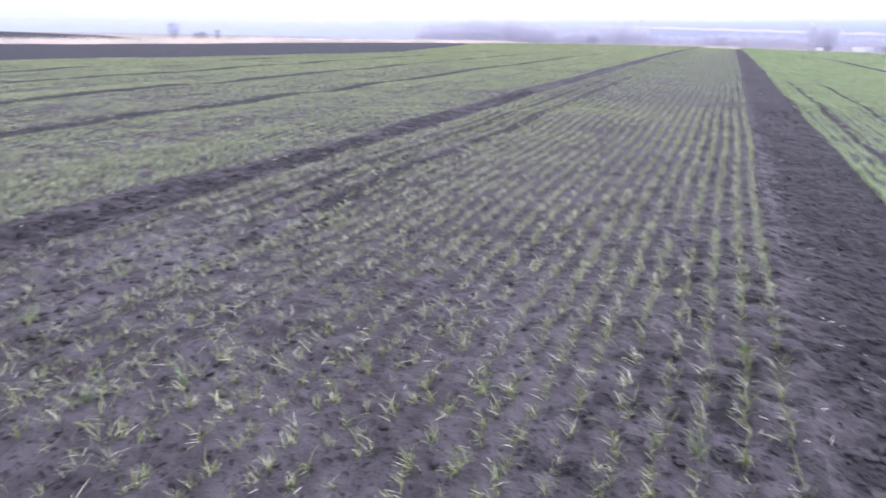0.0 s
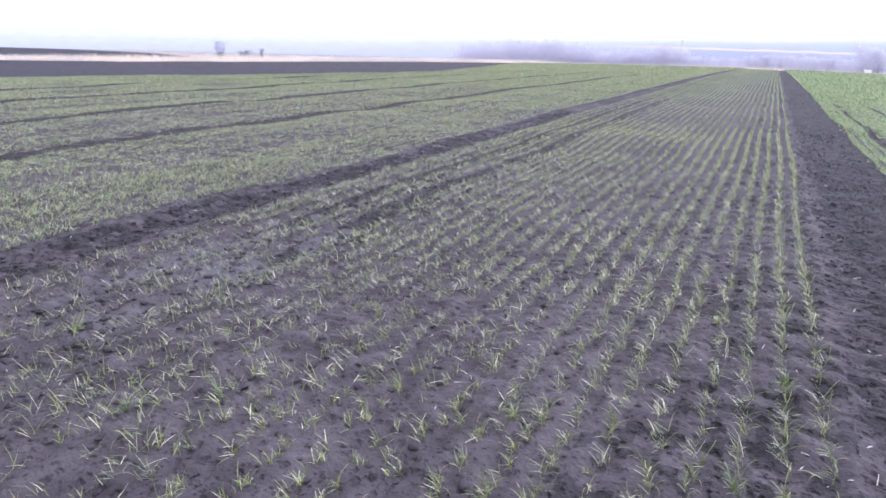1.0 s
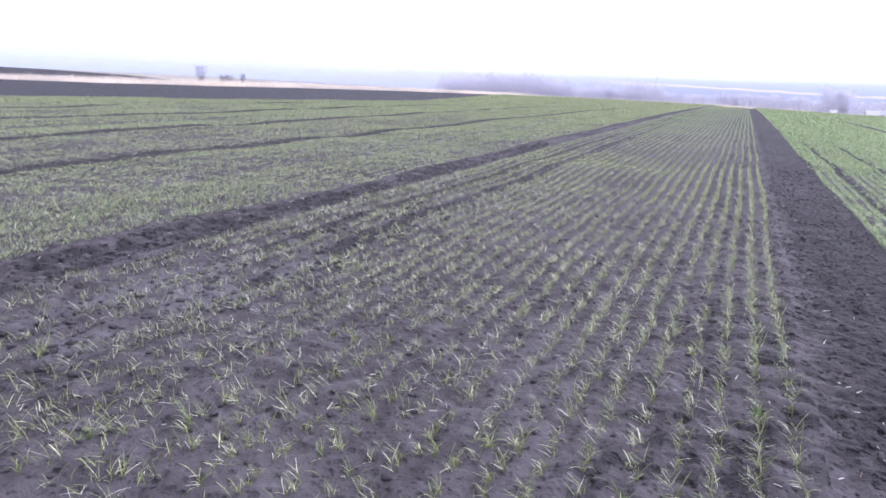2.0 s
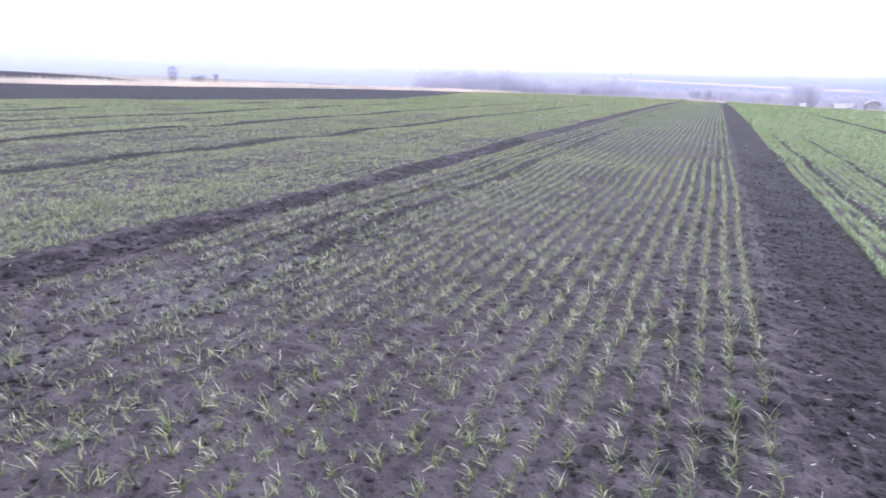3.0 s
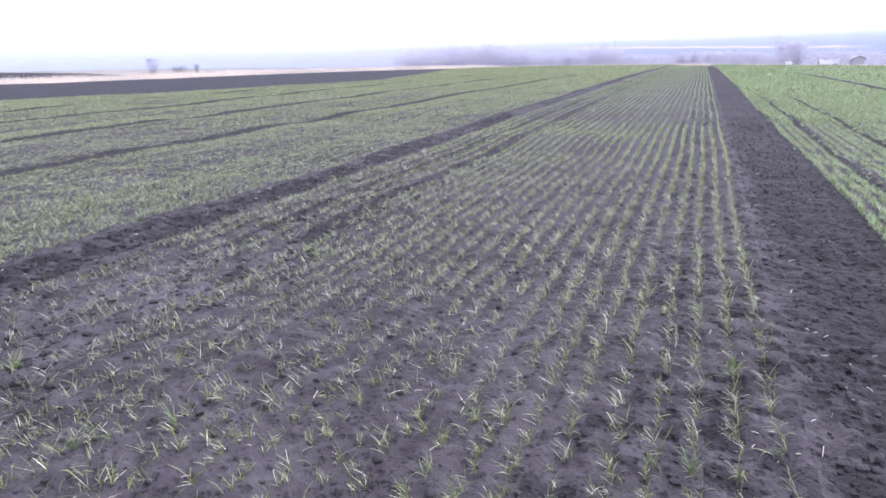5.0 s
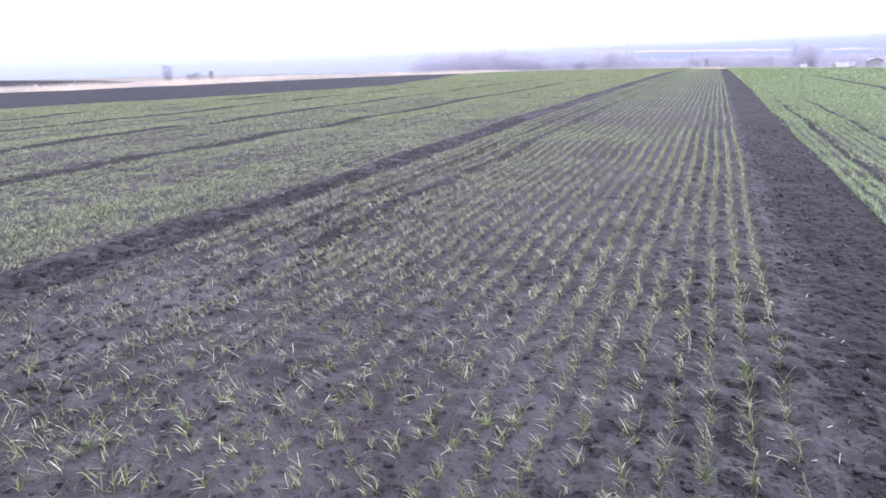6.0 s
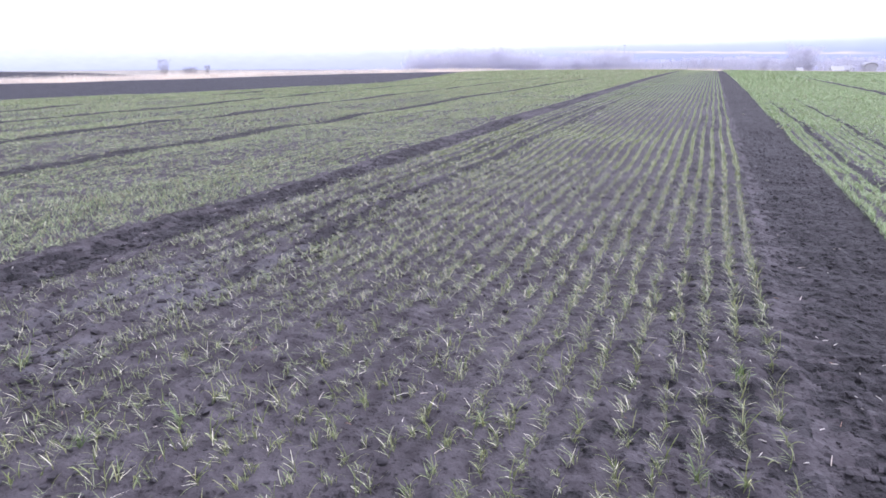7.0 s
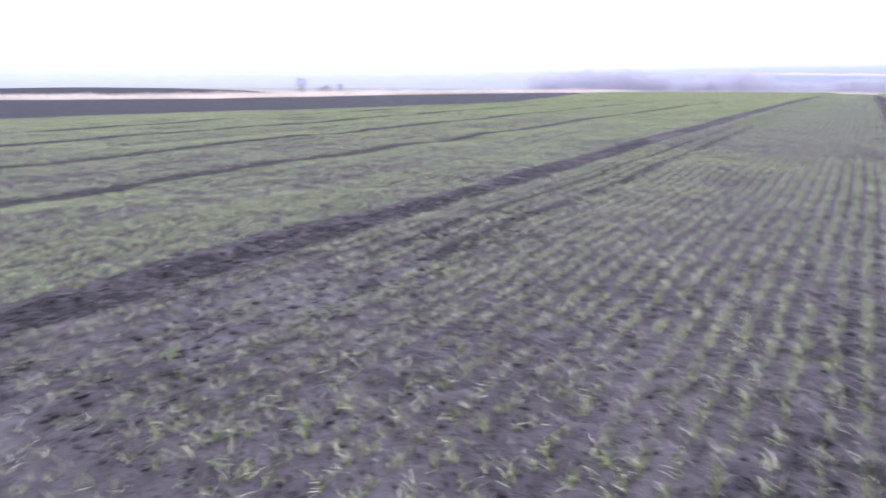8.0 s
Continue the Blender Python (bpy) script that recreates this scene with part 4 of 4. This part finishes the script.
def bare_tree(name, height, width, stems, twigs, thick, seed, splay=0.22, bark=BARK, twig=DARK_TWIG, loose=0.0):
    """A leafless tree: trunk with limbs, and a crown of thin twigs."""
    r = random.Random(seed)
    root = new(name)
    trunk, crown = bmesh.new(), bmesh.new()
    tips = []
    for s in range(stems):
        a = r.uniform(0, 6.28)
        p = Vector((0.02 * height * math.cos(a) * (stems > 1), 0.02 * height * math.sin(a) * (stems > 1), -0.3))
        d = Vector((math.cos(a) * splay * (stems > 1), math.sin(a) * splay * (stems > 1), 1)).normalized()
        rad = height * 0.017 / math.sqrt(stems)
        steps = 6
        for i in range(steps):
            n = p + d * (height * 0.8 / steps)
            d = (d + Vector((r.uniform(-0.16, 0.16), r.uniform(-0.16, 0.16), 0.05))).normalized()
            limb(trunk, p, n, rad, rad * 0.8)
            rad *= 0.8
            if i > 0 or stems > 1:
                for _ in range(3):
                    b = r.uniform(0, 6.28)
                    out = Vector((math.cos(b), math.sin(b), r.uniform(0.35, 1.1))).normalized()
                    reach = width * 0.5 * r.uniform(0.5, 1.0) * (1 - 0.55 * abs(i / steps - 0.4))
                    m = n + out * reach * 0.5
                    e = m + (out + Vector((0, 0, 0.5))).normalized() * reach * 0.5
                    limb(trunk, n, m, rad * 0.55, rad * 0.35, 4)
                    limb(trunk, m, e, rad * 0.35, rad * 0.15, 3)
                    tips += [(n, m), (m, e), (m, e)]
            p = n
        tips += [(p, p + d * height * 0.1)] * 3
    for _ in range(twigs):
        a, b = r.choice(tips)
        o = a.lerp(b, r.random()) + loose * height * Vector((r.gauss(0, 1), r.gauss(0, 1), r.gauss(0, 0.8)))
        d = Vector((r.gauss(0, 0.6), r.gauss(0, 0.6), r.uniform(0.1, 1.1))).normalized()
        e = o + d * height * r.uniform(0.05, 0.13)
        side = d.cross(Vector((r.uniform(-1, 1), r.uniform(-1, 1), 0.2))).normalized() * thick
        v = [crown.verts.new(q) for q in (o - side, o + side, e)]
        crown.faces.new(v)
    part("trunk", trunk, bark, root)
    part("crown", crown, twig, root, "leafless grey-brown twigs")
    return root


def place(bearing, distance):
    return distance * math.sin(radians(bearing)) - 0.43, distance * math.cos(radians(bearing)) - 0.16


def stand(ob, bearing, distance, scale=1.0, turn=0.0):
    x, y = place(bearing, distance)
    ob.matrix_basis = pose(x, y, float(land(x, y)), 0, 0, turn) @ Matrix.Scale(scale, 4)


lone = tagged(bare_tree("tree", 4.9, 3.4, 8, 800, 0.017, 3, 0.38, loose=0.03), "small leafless many-stemmed tree in dry grass", "tree")
stand(lone, -46.5, 80, 0.5)
shrub = tagged(bare_tree("bush", 1.5, 0.8, 4, 300, 0.016, 4), "small dark leafless bush in dry grass", "bush")
stand(shrub, -43.3, 82, 1.3)
low = tagged(bare_tree("bush", 1.5, 2.2, 7, 520, 0.018, 5), "low brown spreading bush in dry grass", "bush")
stand(low, -44.3, 80, 0.95)
low = tagged(bare_tree("bush", 1.3, 2.4, 7, 520, 0.018, 6), "low brown spreading bush in dry grass", "bush")
stand(low, -44.8, 79, 0.95)
thin = tagged(bare_tree("bush", 1.3, 0.4, 2, 60, 0.012, 8), "thin dark leafless sapling on the field border", "bush")
stand(thin, -35.2, 92)

TREES = [tagged(bare_tree("tree", h, w, s, 3200, 0.026, 40 + i, 0.35, HAZED_BARK, HAZED_TWIG, 0.045), "bare winter tree of the misty valley wood", "tree", "trees of the valley wood")
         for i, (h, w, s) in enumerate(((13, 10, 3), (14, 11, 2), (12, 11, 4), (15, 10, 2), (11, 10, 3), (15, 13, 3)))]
# (from bearing, to bearing, count, lowest and highest top in metres above the eye's plane)
WOODS = [(-25.7, -24.4, 4, -7, -4), (-24.4, -21.0, 13, -2.0, 1.0), (-21.0, -17.0, 16, 0.5, 2.8), (-17.0, -14.9, 9, -2.5, 0.5),
         (-14.2, -9.4, 14, -4.0, -1.5), (-9.3, -8.3, 4, 1.0, 3.4), (-8.3, -6.8, 5, -1.5, 0.8), (-6.8, -2.0, 22, -5.5, -3.2),
         (-2.0, 2.4, 24, -3.2, -0.4), (2.4, 5.6, 17, -4.0, -1.0), (5.75, 7.15, 5, 3.4, 7.8), (7.4, 16.0, 30, -4.0, -0.4)]
rw = random.Random(12)
used = 0
for b0, b1, count, top0, top1 in WOODS:
    for i in range(count):
        bearing = b0 + (b1 - b0) * (i + rw.uniform(0.1, 0.9)) / count
        src = TREES[used % len(TREES)]
        x, y = place(bearing, rw.uniform(470, 540))
        m = pose(x, y, float(land(x, y)), 0, 0, rw.uniform(0, 360))
        s = (rw.uniform(top0, top1) + 1.4 - float(land(x, y))) / (12.6, 13.6, 11.6, 14.6, 10.6, 14.6)[used % 6]
        if used < len(TREES):
            ob = src
            ob.matrix_basis = m
        else:
            ob = copy_thing(src, m)
        ob.scale = (s, s, s)
        used += 1


# ---------------------------------------------------------------- village
def box_bmesh(sx, sy, sz, z0=0.0):
    bm = bmesh.new()
    bmesh.ops.create_cube(bm, size=1.0)
    for v in bm.verts:
        v.co = (v.co.x * sx, v.co.y * sy, (v.co.z + 0.5) * sz + z0)
    return bm


def house(bearing, distance, length, depth, wall_h, roof_h, turn, label, roof_mat=ROOF, sink=0.0):
    root = new("house")
    part("wall", box_bmesh(length, depth, wall_h), PLASTER, root, "whitewashed wall")
    bm = bmesh.new()
    l, d, e = length / 2 + 0.4, depth / 2 + 0.5, 0.2
    low = [bm.verts.new(p) for p in ((-l, -d, wall_h - 0.2), (l, -d, wall_h - 0.2), (l, d, wall_h - 0.2), (-l, d, wall_h - 0.2))]
    top = [bm.verts.new(p) for p in ((-l, 0, wall_h + roof_h), (l, 0, wall_h + roof_h))]
    for f in ((low[0], low[1], top[1], top[0]), (low[2], low[3], top[0], top[1]), (low[0], top[0], low[3]), (low[1], low[2], top[1]), (low[3], low[2], low[1], low[0])):
        bm.faces.new(f)
    roof = part("roof", bm, roof_mat, root, "pale weathered roof")
    part("chimney", box_bmesh(0.6, 0.6, 1.4, wall_h + roof_h - 0.7), PLASTER, roof)
    for i in range(3):
        w = part("window", box_bmesh(1.1, 0.12, 1.2, wall_h - 1.8), WINDOW, root, "dark window")
        w.location = ((i - 1) * length * 0.3, -depth / 2 - 0.02, 0)
    x, y = place(bearing, distance)
    root.matrix_basis = pose(x, y, float(land(x, y)) - sink, 0, 0, turn)
    return tagged(root, label, "house", "village houses")


def arched_barn(bearing, distance, length, depth, eaves, rise, turn):
    """A shed under a shallow rounded roof with a white rim."""
    root = new("arched_barn")
    n = 18
    arc = [(math.cos(a), math.sin(a)) for a in np.linspace(0.12, math.pi - 0.12, n)]
    for y in (-depth / 2, depth / 2):
        bm = bmesh.new()
        outline = [(length / 2, 0.0)] + [(c * length / 2, eaves + q * rise) for c, q in arc] + [(-length / 2, 0.0)]
        front = [bm.verts.new((x, y - 0.1, z)) for x, z in outline]
        back = [bm.verts.new((x, y + 0.1, z)) for x, z in outline]
        bm.faces.new(front)
        bm.faces.new(back[::-1])
        for k in range(len(outline)):
            bm.faces.new((front[k - 1], front[k], back[k], back[k - 1]))
        part("gable_wall", bm, PLASTER, root, "blue-grey gable wall")
    for x in (-length / 2, length / 2):
        part("side_wall", box_bmesh(0.3, depth, eaves), PLASTER, root).location = (x, 0, 0)
    bm = bmesh.new()
    rows = []
    for grow, y in ((0.02, -depth * 0.6), (0.75, -depth * 0.6), (0.75, depth * 0.6), (0.02, depth * 0.6)):
        rows.append([bm.verts.new((c * (length / 2 + grow), y, eaves + q * (rise + grow))) for c, q in arc])
    for a, b in zip(rows, rows[1:] + rows[:1]):
        for k in range(n - 1):
            bm.faces.new((a[k], a[k + 1], b[k + 1], b[k]))
    part("roof", bm, WHITE_ROOF, root, "white rounded sheet roof")
    x, y = place(bearing, distance)
    root.matrix_basis = pose(x, y, float(land(x, y)), 0, 0, turn)
    return tagged(root, "round-roofed white barn in the valley village", "barn")


arched_barn(10.75, 430, 5.6, 6.0, 5.0, 1.6, 4)
house(8.7, 425, 6, 5, 3.0, 2.2, 10, "low whitewashed house behind the crest", PALE_ROOF)
house(9.35, 432, 4, 5, 3.4, 2.4, -20, "small whitewashed hut behind the crest", PALE_ROOF)
house(6.2, 435, 3, 4, 2.4, 2.0, 15, "small whitewashed hut behind the crest", PALE_ROOF)
house(-0.6, 440, 7, 6, 2.2, 2.0, -10, "low farmhouse with a grey roof behind the crest", ROOF, 1.1)


def pole(bearing, distance, height):
    root = new("utility_pole")
    bm = bmesh.new()
    limb(bm, Vector((0, 0, -0.5)), Vector((0, 0, height)), 0.16, 0.1, 8)
    part("post", bm, HAZED_BARK, root, "grey wooden post")
    bm = bmesh.new()
    limb(bm, Vector((-0.9, 0, height - 0.5)), Vector((0.9, 0, height - 0.5)), 0.07, 0.07, 6)
    part("crossarm", bm, HAZED_BARK, root)
    x, y = place(bearing, distance)
    root.matrix_basis = pose(x, y, float(land(x, y)), 0, 0, 20)
    return tagged(root, "grey wooden utility pole beyond the field", "utility pole")


pole(-7.2, 380, 16.0)
